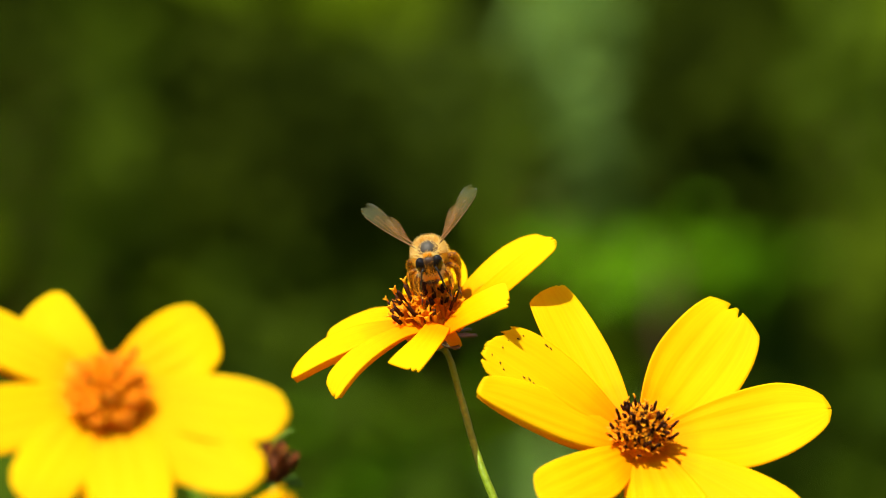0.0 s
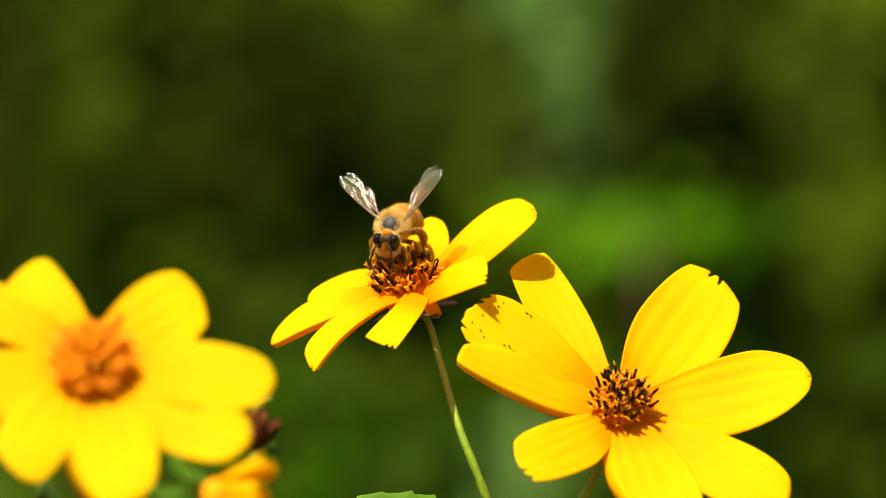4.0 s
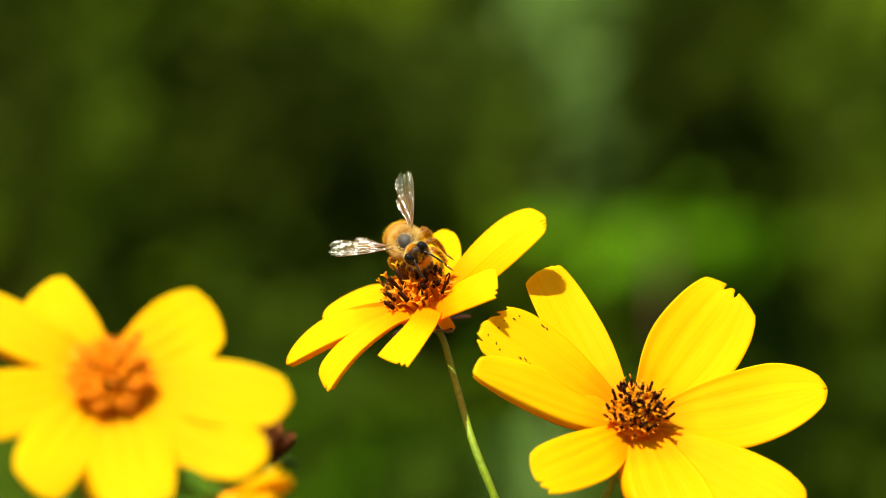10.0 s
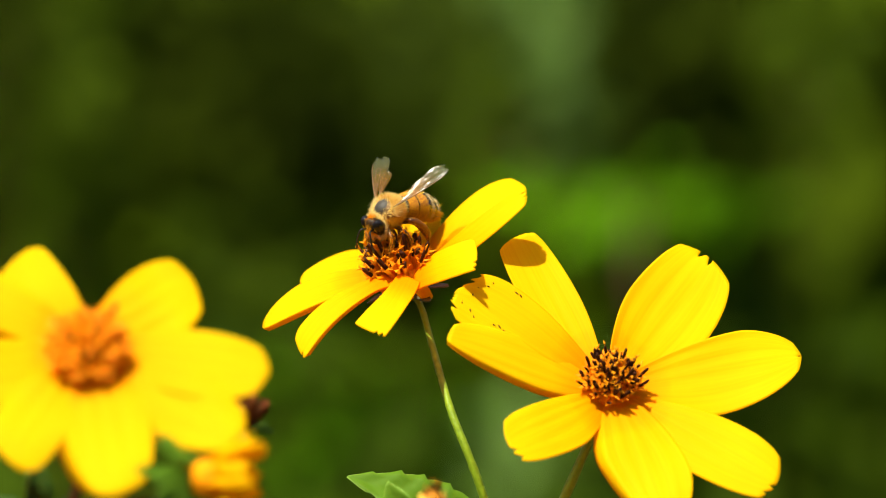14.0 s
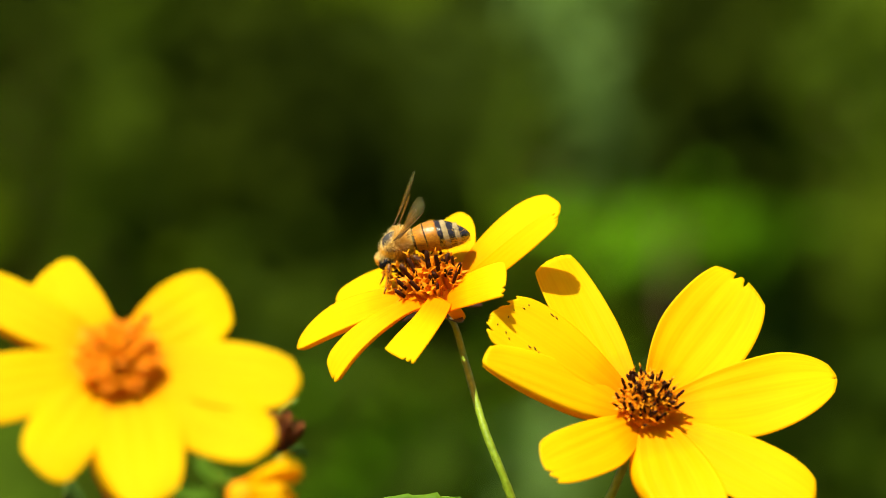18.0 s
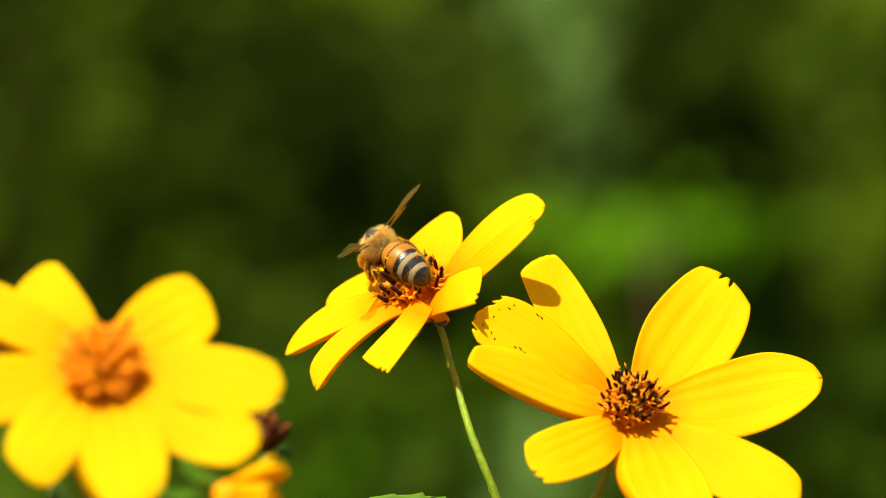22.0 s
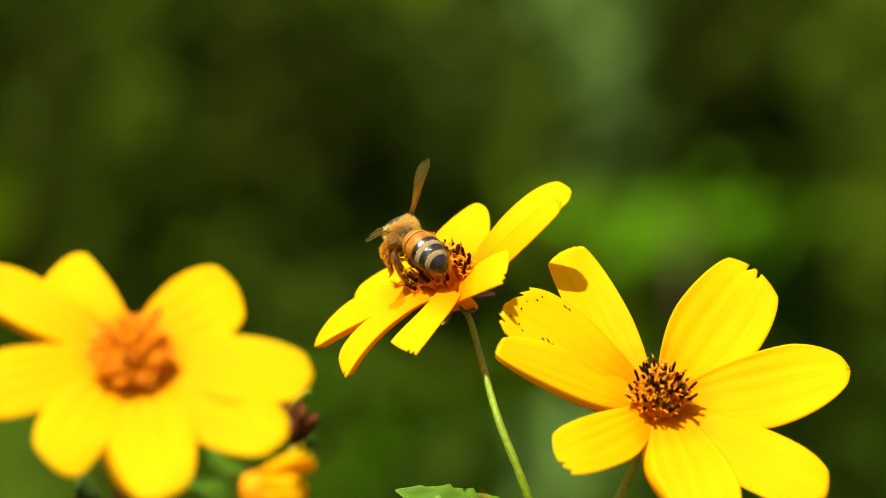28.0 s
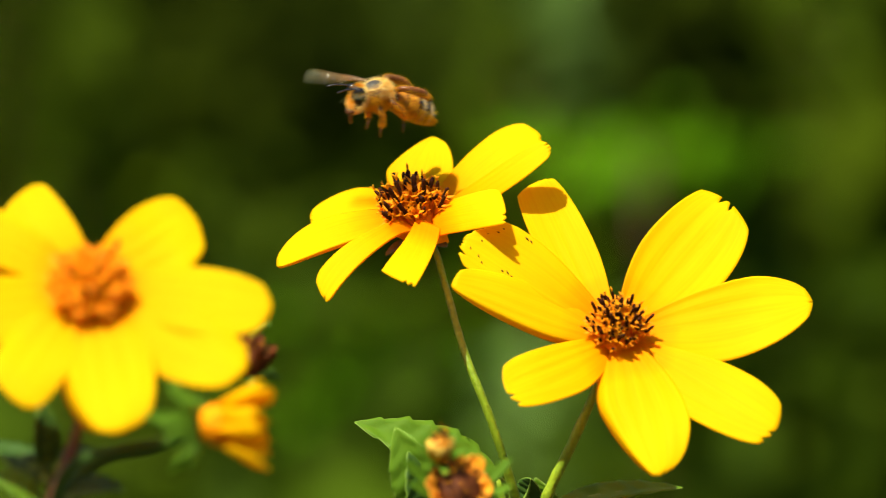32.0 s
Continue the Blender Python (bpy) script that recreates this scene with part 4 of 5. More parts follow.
def build_bee():
    rnd = random.Random(77)
    antennae = []
    ob = thing("honey_bee", (0, 0, 0), "honey bee with tan furry thorax and amber-black banded abdomen", "bee")
    # thorax
    bm = bmesh.new()
    ellipsoid(bm, (0, 0, 0), (1.85 * MM, 1.8 * MM, 1.75 * MM))
    thorax = part("thorax", bm, MATTE, ob, "dark thorax under tan fur")
    bare = lambda d: d.x * 0.6 + d.z * 0.8 > 0.74
    bm = bmesh.new()
    ellipsoid(bm, (0.28 * MM, 0, 0.42 * MM), (1.5 * MM, 1.32 * MM, 1.34 * MM))
    part("scutum", bm, SCUTUM, thorax, "bare shiny grey-black plate on the back")
    bm = bmesh.new()
    hair_into(bm, (0, 0, 0), (1.8 * MM, 1.76 * MM, 1.7 * MM), 13000, 0.8 * MM, rnd, lambda d: not bare(d) and not (d.x > 0.2 and d.z > 0.0 and rnd.random() < 0.85))
    part("fur", bm, HAIR_TAN, thorax, "dense tan fur")
    bm = bmesh.new()
    hair_into(bm, (0, 0, 0), (1.8 * MM, 1.76 * MM, 1.7 * MM), 2600, 0.85 * MM, rnd, lambda d: not bare(d) and d.z > 0.35)
    hair_into(bm, (0, 0, 0), (1.8 * MM, 1.76 * MM, 1.7 * MM), 9000, 0.9 * MM, rnd, lambda d: not bare(d) and d.z > 0.0 and d.x < 0.3)
    hair_into(bm, (0, 0, 0), (1.8 * MM, 1.76 * MM, 1.7 * MM), 5000, 0.85 * MM, rnd, lambda d: not bare(d) and d.x > 0.1 and d.z > 0.1)
    hair_into(bm, (0.28 * MM, 0, 0.42 * MM), (1.48 * MM, 1.3 * MM, 1.32 * MM), 2600, 0.45 * MM, rnd, lambda d: d.z > -0.1 and d.x * 0.6 + d.z * 0.8 < 0.5 + 0.4 * rnd.random())
    part("collar", bm, HAIR_PALE, thorax, "pale thorax-top fur with sunlit brightness in its colour")
    bm = bmesh.new()
    ellipsoid(bm, (-1.45 * MM, 0, 0.8 * MM), (0.6 * MM, 1.0 * MM, 0.6 * MM))
    part("scutellum", bm, SCUTUM, thorax, "smooth grey-brown rear plate")
    # head
    neck = Vector((1.4, 0, -0.4)) * MM
    hc = Vector((1.0, 0, -0.45)) * MM
    tilt = Matrix.Rotation(radians(28), 3, "Y")
    bm = bmesh.new()
    ellipsoid(bm, hc, (0.9 * MM, 1.45 * MM, 1.7 * MM), tilt, shape=lambda c: Vector((c.x, c.y * (1 - 0.18 * max(0, -c.z)), c.z)))
    head = part("head", bm, HEAD_SKIN, ob, "dark head", Matrix.Translation(neck))
    bm = bmesh.new()
    hair_into(bm, hc, (0.95 * MM, 1.4 * MM, 1.65 * MM), 6500, 0.5 * MM, rnd, lambda d: d.x > -0.2 and abs(d.y) < (0.62 if d.z < -0.15 else 0.34), back=-0.4)
    part("fur", bm, HAIR_GOLD, head, "short golden face fur")
    bm = bmesh.new()
    hair_into(bm, hc, (0.92 * MM, 1.45 * MM, 1.68 * MM), 5000, 0.5 * MM, rnd, lambda d: d.x < 0.1 or d.z < -0.3, back=0.1)
    part("fur", bm, HAIR_PALE, head, "pale fur behind the head, sunlit brightness in its colour")
    for s in (-1, 1):
        bm = bmesh.new()
        ellipsoid(bm, hc + Vector((0.22, 0.9 * s, 0.4)) * MM, (0.84 * MM, 0.76 * MM, 1.25 * MM), Matrix.Rotation(radians(28), 3, "Y") @ Matrix.Rotation(radians(-12 * s), 3, "X"))
        part("eye", bm, EYE, head, "glossy black compound eye")
        bm = bmesh.new()
        root = hc + Vector((0.85, 0.4 * s, 0.2)) * MM
        pts = [Vector(p) * MM for p in ((0, 0, 0), (0.8, 0.4 * s, 0.55), (1.05, 0.55 * s, 0.4), (2.0, 0.95 * s, -0.7), (2.4, 1.1 * s, -1.5))]
        tube_into(bm, curve_points(pts, 16), [0.12 * MM] * 17, 7)
        antennae.append(part("antenna", bm, CUTICLE, head, "thin dark elbowed antenna", Matrix.Translation(root)))
        bm = bmesh.new()
        tube_into(bm, [hc + Vector(p) * MM for p in ((0.45, 0.55 * s, -1.5), (0.65, 0.4 * s, -1.95), (0.6, 0.1 * s, -2.2))], [0.3 * MM, 0.26 * MM, 0.1 * MM], 7)
        part("mandible", bm, LEG, head)
    bm = bmesh.new()
    tube_into(bm, [hc + Vector(p) * MM for p in ((0.3, 0, -1.5), (0.25, 0, -2.6), (-0.1, 0, -3.3))], [0.3 * MM, 0.2 * MM, 0.08 * MM], 7)
    part("tongue", bm, LEG, head, "brown tongue")
    # abdomen: overlapping rings
    bm = bmesh.new()
    tube_into(bm, [Vector((-1.6, 0, -0.3)) * MM, Vector((-2.5, 0, -0.3)) * MM], [0.75 * MM, 0.9 * MM], 12)
    part("waist", bm, CUTICLE, ob)

    def section(s):
        """Centre and radii of the abdomen at s, 0 at the waist, 1 at the tip."""
        x = -1.95 - 7.0 * s
        z = -0.15 - 1.4 * s * s
        r = 1.9 * max(0.0, math.sin(math.pi * (0.14 + 0.86 * s)) ** 0.56)
        return Vector((x, 0, z)) * MM, r * MM

    def ring(name, s0, s1, grow, material, label):
        bm = bmesh.new()
        rings = []
        steps = 7
        for i in range(steps):
            s = s0 + (s1 - s0) * i / (steps - 1)
            c, r = section(s)
            r = max(r, 0.05 * MM) + grow * MM * (0.5 + 0.5 * i / (steps - 1))
            rings.append([bm.verts.new(c + Vector((0, r * 1.1 * math.cos(q), r * 0.96 * math.sin(q)))) for q in (2 * math.pi * k / 28 for k in range(28))])
        c, r = section(s1)
        rings.append([bm.verts.new(c + Vector((0, r * 1.03 * math.cos(q), r * 0.9 * math.sin(q)))) for q in (2 * math.pi * k / 28 for k in range(28))])
        for a, b in zip(rings, rings[1:]):
            for k in range(28):
                bm.faces.new((a[k], b[k], b[(k + 1) % 28], a[(k + 1) % 28]))
        if s1 >= 0.99:
            bm.faces.new(rings[-1])
        return part(name, bm, material, abdomen, label)

    bm = bmesh.new()
    path = [section(i / 20) for i in range(21)]
    tube_into(bm, [p for p, _ in path], [max(r * 0.72, 0.04 * MM) for _, r in path], 24)
    abdomen = part("abdomen", bm, CUTICLE, ob, "tapering banded abdomen")
    for s0, s1, mt, lb in ((0.0, 0.04, CUTICLE, "dark base band"), (0.04, 0.215, AMBER, "amber ring"), (0.215, 0.24, CUTICLE, "thin dark band"), (0.24, 0.45, AMBER, "amber ring"),
                           (0.45, 0.545, CUTICLE, "black band"), (0.545, 0.635, CREAM, "cream hair band"), (0.635, 0.75, CUTICLE, "black band"),
                           (0.75, 0.83, CREAM, "cream hair band"), (0.83, 1.0, CUTICLE, "black tip")):
        ring("abdomen_ring", s0, s1, 0.06, mt, lb)
    bm = bmesh.new()
    for _ in range(5200):
        s = rnd.uniform(0.0, 0.95)
        q = rnd.uniform(0, 6.28)
        if math.sin(q) > 0.1 and rnd.random() < (0.55 if s < 0.44 else 0.96):
            continue
        c, r = section(s)
        out = Vector((0, 1.1 * math.cos(q), 0.96 * math.sin(q)))
        p = c + out * (r + 0.03 * MM)
        tip = p + (out * 0.6 + Vector((-0.9, rnd.gauss(0, .2), rnd.gauss(0, .2)))) * 0.5 * MM * rnd.uniform(0.5, 1.1)
        s_ = Vector((0, -out.z, out.y)) * 0.02 * MM
        bm.faces.new((bm.verts.new(p + s_), bm.verts.new(p - s_), bm.verts.new(tip)))
    part("fur", bm, HAIR_TAN, abdomen, "sparse tan abdomen hairs")
    bm = bmesh.new()
    for _ in range(420):
        s = rnd.choice((rnd.uniform(0.525, 0.61), rnd.uniform(0.73, 0.805)))
        q = rnd.uniform(0, 6.28)
        c, r = section(s)
        out = Vector((0, 1.1 * math.cos(q), 0.96 * math.sin(q)))
        p = c + out * (r + 0.07 * MM)
        tip = p + (out * 0.15 + Vector((-1, rnd.gauss(0, .15), rnd.gauss(0, .15)))) * 0.5 * MM * rnd.uniform(0.5, 1.1)
        s_ = Vector((0, -out.z, out.y)) * 0.022 * MM
        bm.faces.new((bm.verts.new(p + s_), bm.verts.new(p - s_), bm.verts.new(tip)))
    part("hair_band", bm, HAIR_CREAM, abdomen, "flat-lying cream hair bands")
    # wings
    wings = []
    for s in (1, -1):
        for nm, ln, ch, base, lb in (("forewing", 8.3, 2.2, (0.35, 1.45 * s, 1.15), "clear brownish forewing with a worn tip"), ("hindwing", 5.0, 1.4, (-0.35, 1.4 * s, 1.2), "clear small hindwing")):
            rows, uvs = wing_mesh(ln * MM, ch * MM, 5 + s, 0.35 * MM)
            if s < 0:
                rows = [[Vector((v.x, -v.y, v.z)) for v in r] for r in rows]
            w = shell(rows, uvs, 0, WING, nm, ob, lb)
            w.location = Vector(base) * MM
            for tr in (0.0, 0.3, 0.62):
                bm = bmesh.new()
                j = int(tr * 8)
                pts = [rows[i][j] for i in range(0, 20 if tr == 0 else 17)]
                tube_into(bm, pts, [(0.09 if tr == 0 else 0.04) * MM * (1 - 0.6 * i / len(pts)) for i in range(len(pts))], 5)
                part("vein", bm, VEIN, w, "brown wing vein")
            for i in (8, 12, 15):
                bm = bmesh.new()
                tube_into(bm, [rows[i][0], rows[i + 1][3], rows[i][5]], [0.03 * MM] * 3, 4)
                part("vein", bm, VEIN, w, "brown wing vein")
            wings.append((w, s, nm))
    # legs
    legs = []
    for s in (-1, 1):
        for nm, pts, rad in (
                ("front_leg", ((1.3, 0.7, -1.5), (1.9, 1.9, -2.0), (2.3, 2.1, -3.4), (2.9, 1.7, -4.3)), (0.3, 0.34, 0.28, 0.12)),
                ("middle_leg", ((0.1, 0.9, -1.7), (0.2, 2.6, -2.0), (-0.3, 2.9, -3.7), (0.3, 2.7, -5.0)), (0.26, 0.31, 0.25, 0.11)),
                ("hind_leg", ((-0.9, 0.9, -1.6), (-1.6, 2.5, -1.4), (-3.0, 2.8, -3.3), (-3.5, 2.5, -5.0)), (0.30, 0.44, 0.58, 0.18))):
            bm = bmesh.new()
            path = curve_points([Vector((p[0], p[1] * s, p[2])) * MM for p in pts], 15)
            rr = [np.interp(i / 15 * 3, (0, 1, 2, 3), rad) * MM for i in range(16)]
            tube_into(bm, path, rr, 8)
            leg = part(nm, bm, LEG, ob, "brown hairy leg")
            bm = bmesh.new()
            for _ in range(1500):
                i = rnd.randrange(13)
                o = Vector((rnd.gauss(0, 1), rnd.gauss(0, 1), rnd.gauss(0, 1))).normalized()
                p = path[i].lerp(path[i + 1], rnd.random()) + o * rr[i] * 0.9
                k = o.orthogonal().normalized() * 0.025 * MM
                bm.faces.new((bm.verts.new(p + k), bm.verts.new(p - k), bm.verts.new(p + (o + (path[i + 1] - path[i]).normalized() * 0.6) * 0.32 * MM)))
            part("fur", bm, HAIR_GOLD, leg, "golden pollen-dusted leg hairs")
            legs.append(leg)
            bm = bmesh.new()
            a, b = Vector((pts[3][0], pts[3][1] * s, pts[3][2])) * MM, Vector((pts[3][0] + 0.7, (pts[3][1] + 0.2) * s, pts[3][2] - 0.9)) * MM
            tube_into(bm, [a, a.lerp(b, 0.5), b], [0.13 * MM, 0.11 * MM, 0.05 * MM], 6)
            part("foot", bm, LEG, leg)
    return ob, wings, head, legs, antennae, abdomen


bee, bee_wings, bee_head, bee_legs, bee_antennae, bee_abdomen = build_bee()


# ---- what moves ----
# seconds, turn about x, y, z in degrees, shift sideways and up in units
MID_SWAY = [
    (0, -9, -3.1, -4.9, -14, -2), (0.5, -8.7, -3.1, -5.1, -12, -3), (1, -8.6, -2.8, -4.9, -16, -3),
    (1.5, -7.7, -2.2, -5.5, -12, -1), (2, -7.2, -2.1, -6.2, -16, 1), (2.5, -6.3, -2.2, -6, -14, -3),
    (4.5, -4.2, -2.2, -6.2, -14, -0), (5, -3, -2.5, -6.9, -19, -2), (5.5, -2.9, -2.8, -7.1, -16, -4),
    (6, -2.8, -2.7, -6.3, -16, -2), (6.5, -2.5, -2.8, -5.9, -18, -2), (7, -2.2, -3.2, -6.6, -20, -2),
    (7.5, -2.4, -3, -6.9, -17, -3), (8, -2.5, -2.6, -6.7, -14, 0), (8.5, -2.3, -3.2, -7, -18, 2),
    (9, -2.9, -4, -7.1, -19, -3), (9.5, -3.5, -4.1, -6.9, -17, -4), (10, -3.8, -4.1, -7.5, -18, -4),
    (10.5, -3.3, -4, -7.9, -18, -4), (11, -2.2, -3.4, -7.6, -18, -2), (11.5, -0.9, -3.4, -8.1, -17, -1),
    (12, 0.5, -3.5, -8.4, -22, 0), (12.5, 0.8, -3.1, -7.9, -18, 3), (13, -0, -3, -7.9, -20, 0),
    (13.5, -1.6, -2.8, -8.1, -19, -4), (14, -3.1, -2.4, -7.2, -11, -5), (14.5, -2.7, -2.4, -6.8, -16, -3),
    (16.5, -1.3, -2.8, -7.7, -21, -2), (17, -1.2, -3.1, -8.8, -15, -5), (17.5, -1.3, -3, -9.3, -20, -4),
    (18, -0, -2.5, -9.7, -14, -0), (18.5, 1.6, -2.3, -10.5, -18, 3), (19, 1.9, -2.6, -11.8, -14, 2),
    (19.5, 1.7, -3, -12, -17, -1), (20, 2.3, -3.2, -12, -14, 0), (20.5, 2.9, -3.1, -12.3, -18, -0),
    (21, 2.6, -3.1, -12.2, -17, -1), (21.5, 2, -3.4, -13.2, -14, -3), (22, 2.5, -3.8, -15.2, -13, -5),
    (22.5, 3.6, -4.1, -16.2, -14, -4), (23, 4.3, -4.2, -15.2, -18, -3), (23.5, 4.2, -4.1, -14.5, -18, -1),
    (24, 3.8, -4, -14.7, -18, -2), (24.5, 3.3, -4.1, -15.4, -15, -4), (25, 3.2, -4.3, -16.5, -15, -7),
    (25.5, 2.5, -4.5, -16.8, -13, -8), (27.5, 1, -4.9, -16.2, -13, 1), (28, -0.4, -5.1, -15.5, -12, 0),
    (28.5, -0.8, -5.1, -15.3, -12, -0), (29, -0.8, -5.2, -15.6, -12, -2), (29.5, -0.7, -5, -15.3, -13, -1),
    (30, -0.2, -4.5, -14.9, -13, -1), (30.5, 1, -3.6, -14.8, -11, 3), (31, -3, 1, 9, 4, 4),
    (31.5, -3, 4, 5, 42, 3), (32, 0, 0, 0, 0, 0),
]
RIGHT_SWAY = [(0, 0, 0, 6.5, 0, 0), (30.5, 0, 0, 6.5, 0, 0), (31, 0, 4, 4, 20, 0), (31.5, 0, 1, 6, 50, -12), (32, 0, 0, 0, 0, 0)]
LEFT_SWAY = [
    (0, 0, 0, 0, -8, 2), (0.5, 0, 0, 0, 9, -5), (1, 0, 0, 0, 6, 1), (1.5, 0, 0, 0, -11, 1),
    (2, 0, 0, 0, -6, -2), (2.5, 0, 0, 0, 9, 5), (4.5, 0, 0, 0, -1, 3), (5, 0, 0, 0, 0, 3),
    (5.5, 0, 0, 0, 8, -3), (6, 0, 0, 0, 0, -5), (6.5, 0, 0, 0, -8, 4), (7, 0, 0, 0, 5, 7),
    (7.5, 0, 0, 0, 9, -6), (8, 0, 0, 0, -8, -6), (8.5, 0, 0, 0, -15, 9), (9, 0, 0, 0, 3, 3),
    (9.5, 0, 0, 0, 11, -8), (10, 0, 0, 0, 3, -5), (10.5, 0, 0, 0, -3, 8), (11, 0, 0, 0, 8, 1),
    (11.5, 0, 0, 0, 8, -3), (12, 0, 0, 0, -5, -2), (12.5, 0, 0, 0, -5, 3), (13, 0, 0, 0, -9, 3),
    (13.5, 0, 0, 0, -1, -6), (14, 0, 0, 0, 8, -11), (14.5, 0, 0, 0, -8, 4), (16.5, 0, 0, 0, 6, 2),
    (17, 0, 0, 0, 1, 5), (17.5, 0, 0, 0, -4, 2), (18, 0, 0, 0, 1, 6), (18.5, 0, 0, 0, -7, 14),
    (19, 0, 0, 0, -3, 6), (19.5, 0, 0, 0, 1, -2), (20, 0, 0, 0, 6, -0), (20.5, 0, 0, 0, -5, 8),
    (21, 0, 0, 0, -5, 6), (21.5, 0, 0, 0, 6, 1), (22, 0, 0, 0, -2, -0), (22.5, 0, 0, 0, 0, 2),
    (23, 0, 0, 0, 4, -3), (23.5, 0, 0, 0, -7, -0), (24, 0, 0, 0, -8, 5), (24.5, 0, 0, 0, -2, 3),
    (25, 0, 0, 0, 3, -2), (25.5, 0, 0, 0, 4, -0), (27.5, 0, 0, 0, 2, -1), (28, 0, 0, 0, -1, 2),
    (28.5, 0, 0, 0, 5, -2), (29, 0, 0, 0, 8, -4), (29.5, 0, 0, 0, 2, -1), (30, 0, 0, 0, -1, 1),
    (30.5, 0, 0, 0, -1, -1), (31, 0, 0, 0, -1, 3), (31.5, 0, 0, 0, -8, 0), (32, 0, 0, 0, -1, 3),
]
# seconds, thorax from the disc's centre in units (sideways, up, back), nose direction, back direction
BEE = [
    (0, -3, 136, -48, (0.0, -0.9, -0.42), (-0.2, -0.42, 0.9)),
    (1, -15, 140, -48, (-0.1, -0.9, -0.4), (-0.05, -0.45, 0.9)),
    (2, -28, 138, -43, (-0.42, -0.74, -0.52), (0.1, -0.5, 0.85)),
    (2.5, -31, 138, -43, (-0.42, -0.74, -0.52), (0.1, -0.5, 0.85)),
    (5, -28, 118, -48, (-0.12, -0.75, -0.62), (-0.2, -0.6, 0.8)),
    (6, -25, 112, -48, (-0.05, -0.75, -0.65), (-0.25, -0.62, 0.78)),
    (8, -27, 113, -48, (0.15, -0.76, -0.6), (-0.35, -0.55, 0.75)),
    (9, -31, 121, -38, (0.45, -0.78, -0.42), (-0.65, -0.4, 0.62)),
    (10, -31, 120, -38, (0.42, -0.78, -0.42), (-0.6, -0.4, 0.65)),
    (11, -30, 112, -43, (0.05, -0.74, -0.62), (-0.45, -0.55, 0.7)),
    (12, -34, 106, -43, (-0.15, -0.65, -0.72), (-0.22, -0.66, 0.72)),
    (13, -35, 92, -43, (-0.2, -0.6, -0.77), (0.0, -0.72, 0.68)),
    (14, -26, 120, -38, (-0.68, -0.58, -0.42), (-0.15, -0.45, 0.85)),
    (16.5, -50, 103, -10, (-0.75, -0.45, -0.45), (-0.2, -0.4, 0.88)),
    (17, -60, 97, -10, (-0.85, -0.3, -0.42), (-0.3, -0.4, 0.88)),
    (18, -70, 97, -5, (-0.93, 0.0, -0.3), (-0.2, -0.4, 0.9)),
    (19, -72, 98, 0, (-0.96, 0.12, -0.12), (-0.1, -0.45, 0.88)),
    (21, -71, 99, 0, (-0.92, 0.32, -0.05), (0, -0.5, 0.86)),
    (22, -78, 104, -8, (-0.62, 0.6, 0.42), (-0.1, -0.85, 0.5)),
    (23, -75, 101, -20, (-0.5, 0.67, 0.55), (-0.2, -0.85, 0.42)),
    (25.5, -75, 98, -20, (-0.52, 0.67, 0.53), (-0.2, -0.85, 0.42)),
    (27.5, -84, 104, -15, (-0.58, 0.72, 0.42), (-0.1, -0.72, 0.64)),
    (29, -88, 102, -15, (-0.54, 0.76, 0.38), (-0.1, -0.68, 0.68)),
    (30, -60, 114, -15, (-0.46, 0.74, 0.5), (-0.1, -0.85, 0.5)),
]
# the same in flight: thorax in units of the plane of the flowers (sideways, down, back)
FLIGHT = [
    (30.5, 689, 258, -15, (-0.48, 0.1, 0.85), (0.25, -0.92, 0.3)),
    (30.7, 731, 250, -20, (-0.33, 0.0, 0.94), (0.35, -0.85, 0.25)),
    (30.9, 774, 230, -25, (-0.57, 0.0, 0.82), (0.5, -0.75, 0.4)),
    (31.1, 808, 192, -30, (-0.87, -0.1, 0.48), (0.35, -0.5, 0.8)),
    (31.3, 857, 162, -40, (-0.96, -0.1, 0.25), (0.15, -0.42, 0.9)),
    (31.4, 858, 142, -48, (-0.98, -0.12, 0.13), (0.1, -0.38, 0.93)),
    (31.6, 829, 128, -60, (-0.9, -0.4, 0.1), (0.0, -0.4, 0.92)),
    (31.8, 794, 158, -70, (-0.8, -0.55, 0.15), (0.0, -0.36, 0.95)),
    (31.9, 734, 162, -76, (-0.82, -0.53, 0.14), (0.03, -0.34, 0.97)),
    (32, 666, 168, -80, (-0.85, -0.5, 0.14), (0.05, -0.32, 1)),
]


def sway_at(rows, t):
    return [np.interp(t, [r[0] for r in rows], [r[i] for r in rows]) for i in range(1, 6)]


def spin(rx, ry, rz):
    w = Vector((radians(rx), radians(ry), radians(rz)))
    return Matrix.Rotation(w.length, 4, w.normalized()) if w.length > 1e-6 else Matrix()


def sway(ob, head, stem, centre, rows):
    """The head turns and shifts; the stem leans after it from its root."""
    base = Vector(ob.location)
    rest = centre - base
    hrows, srows = [], []
    for t, rx, ry, rz, dx, dz in rows:
        shift = Vector((dx * U, 0, dz * U))
        hrows.append((t, Matrix.Translation(rest + shift) @ spin(rx, ry, rz)))
        q = rest.rotation_difference(rest + shift)
        lift = (rest + shift) - q @ rest
        srows.append((t, Matrix.Translation(lift) @ q.to_matrix().to_4x4()))
    walk(head, hrows)
    walk(stem, srows)


def on_flower(t, dx, dz, dy):
    _, _, _, sx, sz = sway_at(MID_SWAY, t)
    return MID_C + Vector(((dx + sx) * U, dy * U, (dz + sz) * U))


def bee_pose(at, nose, back):
    f = Vector(nose).normalized()
    b = Vector(back)
    b = (b - f * b.dot(f)).normalized()
    return Matrix.Translation(at) @ Matrix((f, b.cross(f), b)).transposed().to_4x4()


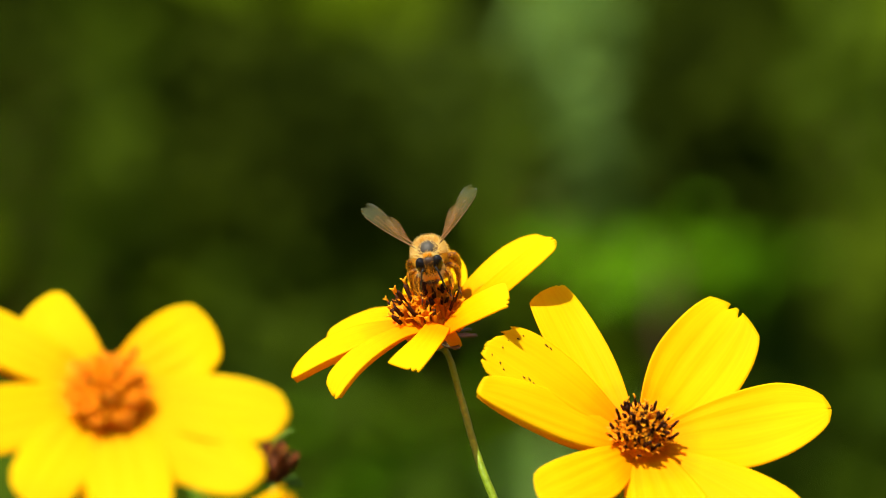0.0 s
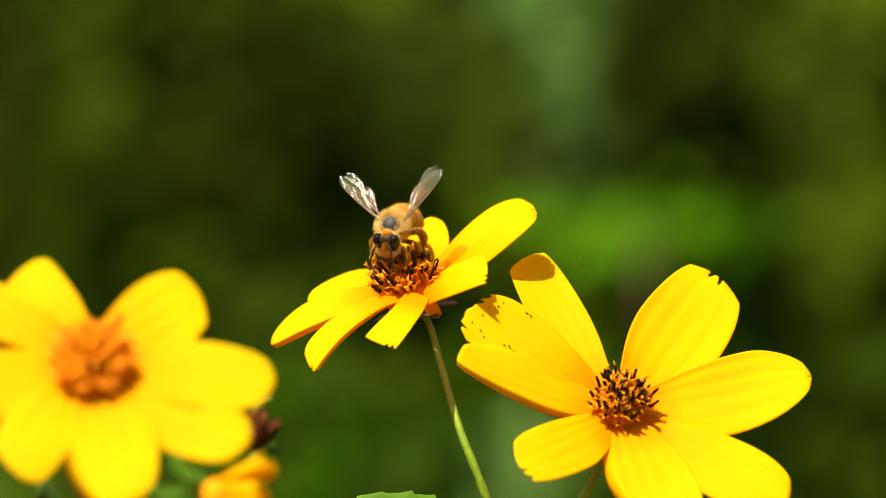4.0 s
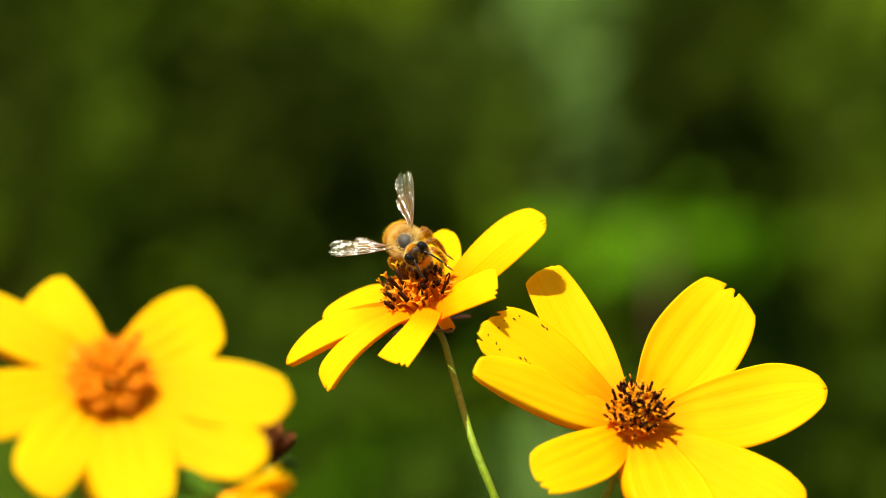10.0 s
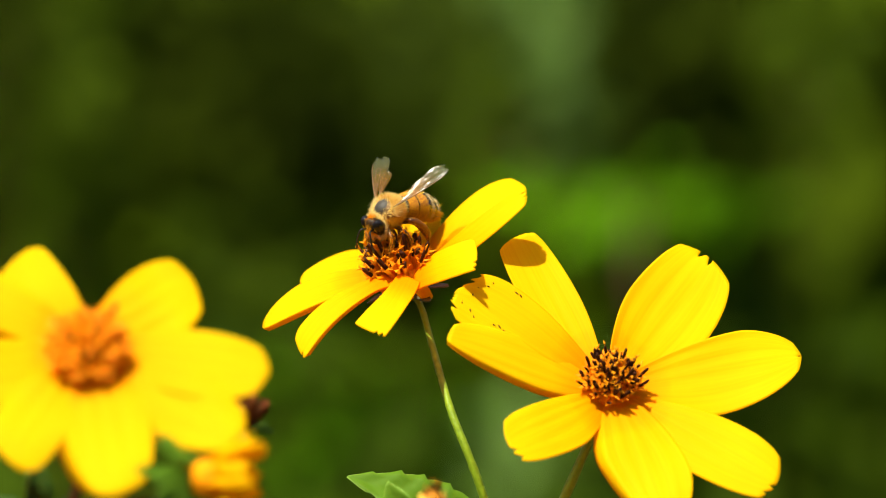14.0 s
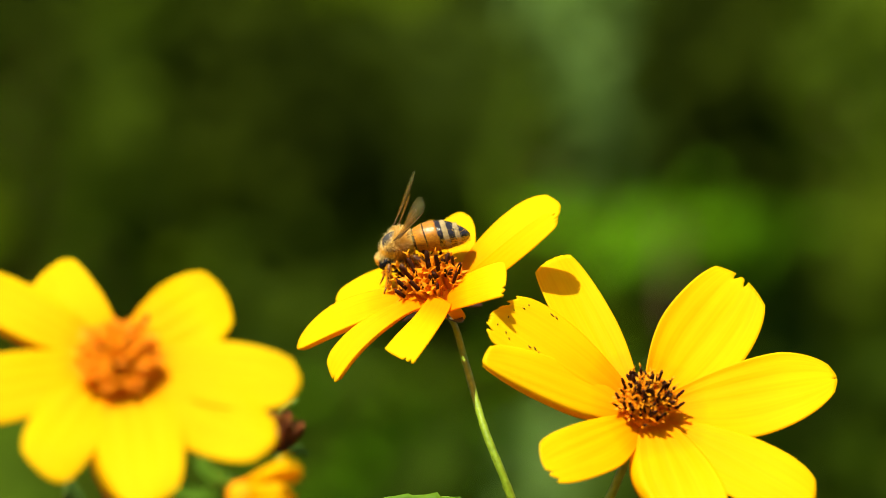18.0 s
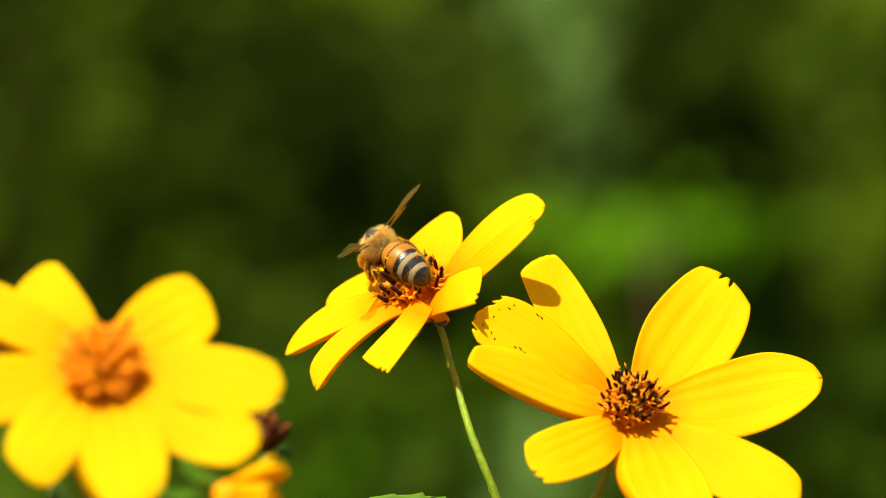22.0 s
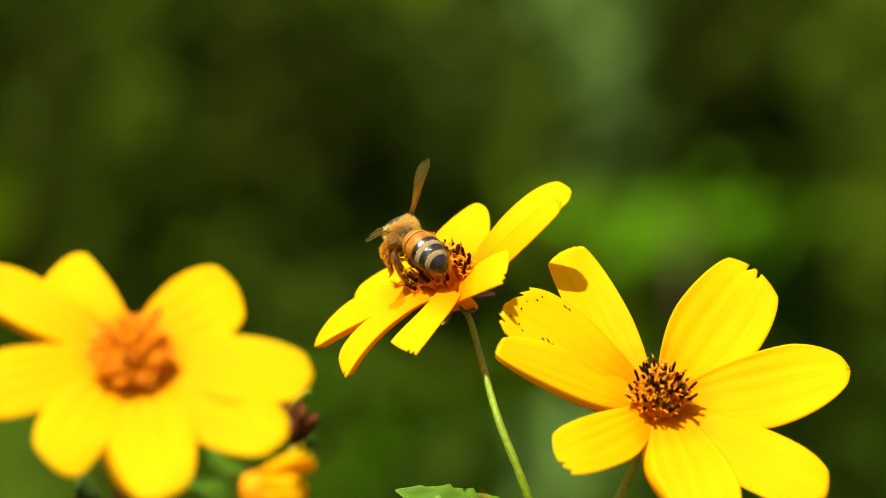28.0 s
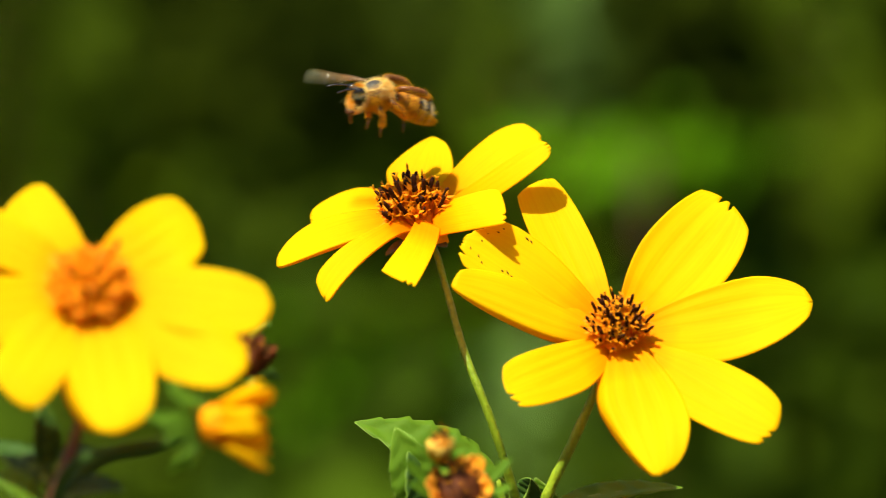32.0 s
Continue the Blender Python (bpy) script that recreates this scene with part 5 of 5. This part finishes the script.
def wing_turn(w, s, nm, out, up, aft, face=(0.85, 0.0, 0.53)):
    """A wing's pose on the bee: which way it points, and which way its surface looks; the hindwing lies in the same plane."""
    d = Vector((-aft, s * out, up)).normalized()
    n = Vector((face[0], s * face[1], face[2]))
    n = (n - d * n.dot(d)).normalized()
    if nm == "hindwing":
        d = Matrix.Rotation(radians(5 * s), 3, n) @ d
    y = d.cross(n)
    if y.dot(Vector((0.3, s * 0.6, -0.6))) < 0:
        y = -y
    y = y * s
    return Matrix.Translation(w.location) @ Matrix((d, y, d.cross(y))).transposed().to_4x4()


def motions():
    sway(mid_ob, mid_head, mid_stem, MID_C, MID_SWAY)
    sway(right_ob, right_head, right_stem, right_c, RIGHT_SWAY)
    sway(left_ob, left_head, left_stem, left_c, LEFT_SWAY)
    walk(bee, [(r[0], bee_pose(on_flower(*r[:4]), *r[4:])) for r in BEE] + [(r[0], bee_pose(P(*r[1:4]), *r[4:])) for r in FLIGHT])
    neck = bee_head.location.copy()
    nod = lambda a: Matrix.Translation(neck) @ Matrix.Rotation(radians(a), 4, "Y")
    walk(bee_head, [(0, nod(-6)), (13, nod(-10)), (14.5, nod(20)), (17, nod(55)), (18.5, nod(76)), (29.5, nod(76)), (30.5, nod(0)), (32, nod(0))])
    for leg in bee_legs:
        turn = 52 if leg.name.startswith("hind") else 44
        tucked = Matrix.Translation((0, 0, 0.0015)) @ Matrix.Rotation(radians(turn), 4, "Y")
        walk(leg, [(0, Matrix()), (31.2, Matrix()), (31.8, tucked), (32, tucked)])
    hip = Vector((-1.9, 0, -0.2)) * MM
    curl = lambda a: Matrix.Translation(hip) @ Matrix.Rotation(radians(-a), 4, "Y") @ Matrix.Translation(-hip)
    walk(bee_abdomen, [(0, curl(42)), (2, curl(30)), (5, curl(30)), (10, curl(28)), (12, curl(25)), (13, curl(20)), (14.5, curl(20)), (17, curl(6)), (18.5, curl(0)), (31, curl(0)), (32, curl(2))])
    for feeler in bee_antennae:
        at = feeler.location.copy()
        lift = lambda a: Matrix.Translation(at) @ Matrix.Rotation(radians(a), 4, "Y")
        walk(feeler, [(0, lift(25)), (9, lift(0)), (14, lift(20)), (29.8, lift(20)), (30.4, lift(-38)), (32, lift(-38))])
    for w, s, nm in bee_wings:
        rest = wing_turn(w, s, nm, 0.72, 0.65, 0.27, (0.3, 0.0, 0.95))
        turned = wing_turn(w, s, nm, *((0.6, 0.75, 0.25) if s > 0 else (0.6, 0.4, 0.72)), (0.2, 0.0, 0.97))
        raised = wing_turn(w, s, nm, *((0.40, 0.42, 0.82) if s > 0 else (0.82, 0.28, 0.52)), (0.2, 0.0, 0.97))
        tilted = wing_turn(w, s, nm, *((0.62, 0.32, 0.75) if s > 0 else (0.82, 0.40, 0.52)), (0.2, 0.0, 0.97))
        bright = wing_turn(w, s, nm, *((0.42, 0.3, 0.85) if s > 0 else (0.7, 0.2, 0.7)), (0.2, 0.0, 0.97))
        swept = wing_turn(w, s, nm, 0.6, 0.68, 0.72, (0.7, 0.35, 0.53))
        high = wing_turn(w, s, nm, 0.85, 0.75, 0.48)
        late = wing_turn(w, s, nm, *((0.75, 0.50, 0.60) if s > 0 else (0.64, 0.90, 0.10)))
        fold = wing_turn(w, s, nm, 0.8, 0.3, 0.55)
        rows = [(0, rest), (1, rest), (2, turned), (2.5, turned), (4.5, raised), (8, raised), (9, tilted), (10.2, tilted), (11.2, raised), (12.5, bright), (13.3, bright), (17, swept), (20.5, swept), (22, high), (25.5, high), (27.5, late), (29.3, late), (30.0, high), (30.4, fold)]
        k = 0
        t = 30.7
        while t < 31.97:
            beat = math.sin(k * 2 * math.pi * 0.17)
            rows.append((t, wing_turn(w, s, nm, 0.8, 0.2 + 0.6 * beat, 0.1 + 0.25 * beat, (0.8, 0, 0.6))))
            k += 1
            t = 30.7 + k / FPS
        rows[-1] = (rows[-1][0], wing_turn(w, s, nm, 0.85, -0.4, -0.1, (0.8, 0, 0.6)))
        last = (0.64, -0.12, -0.74)
        rows.append((32, wing_turn(w, s, nm, *last, (0.3, 0.0, 0.9))))
        walk(w, rows)


motions()
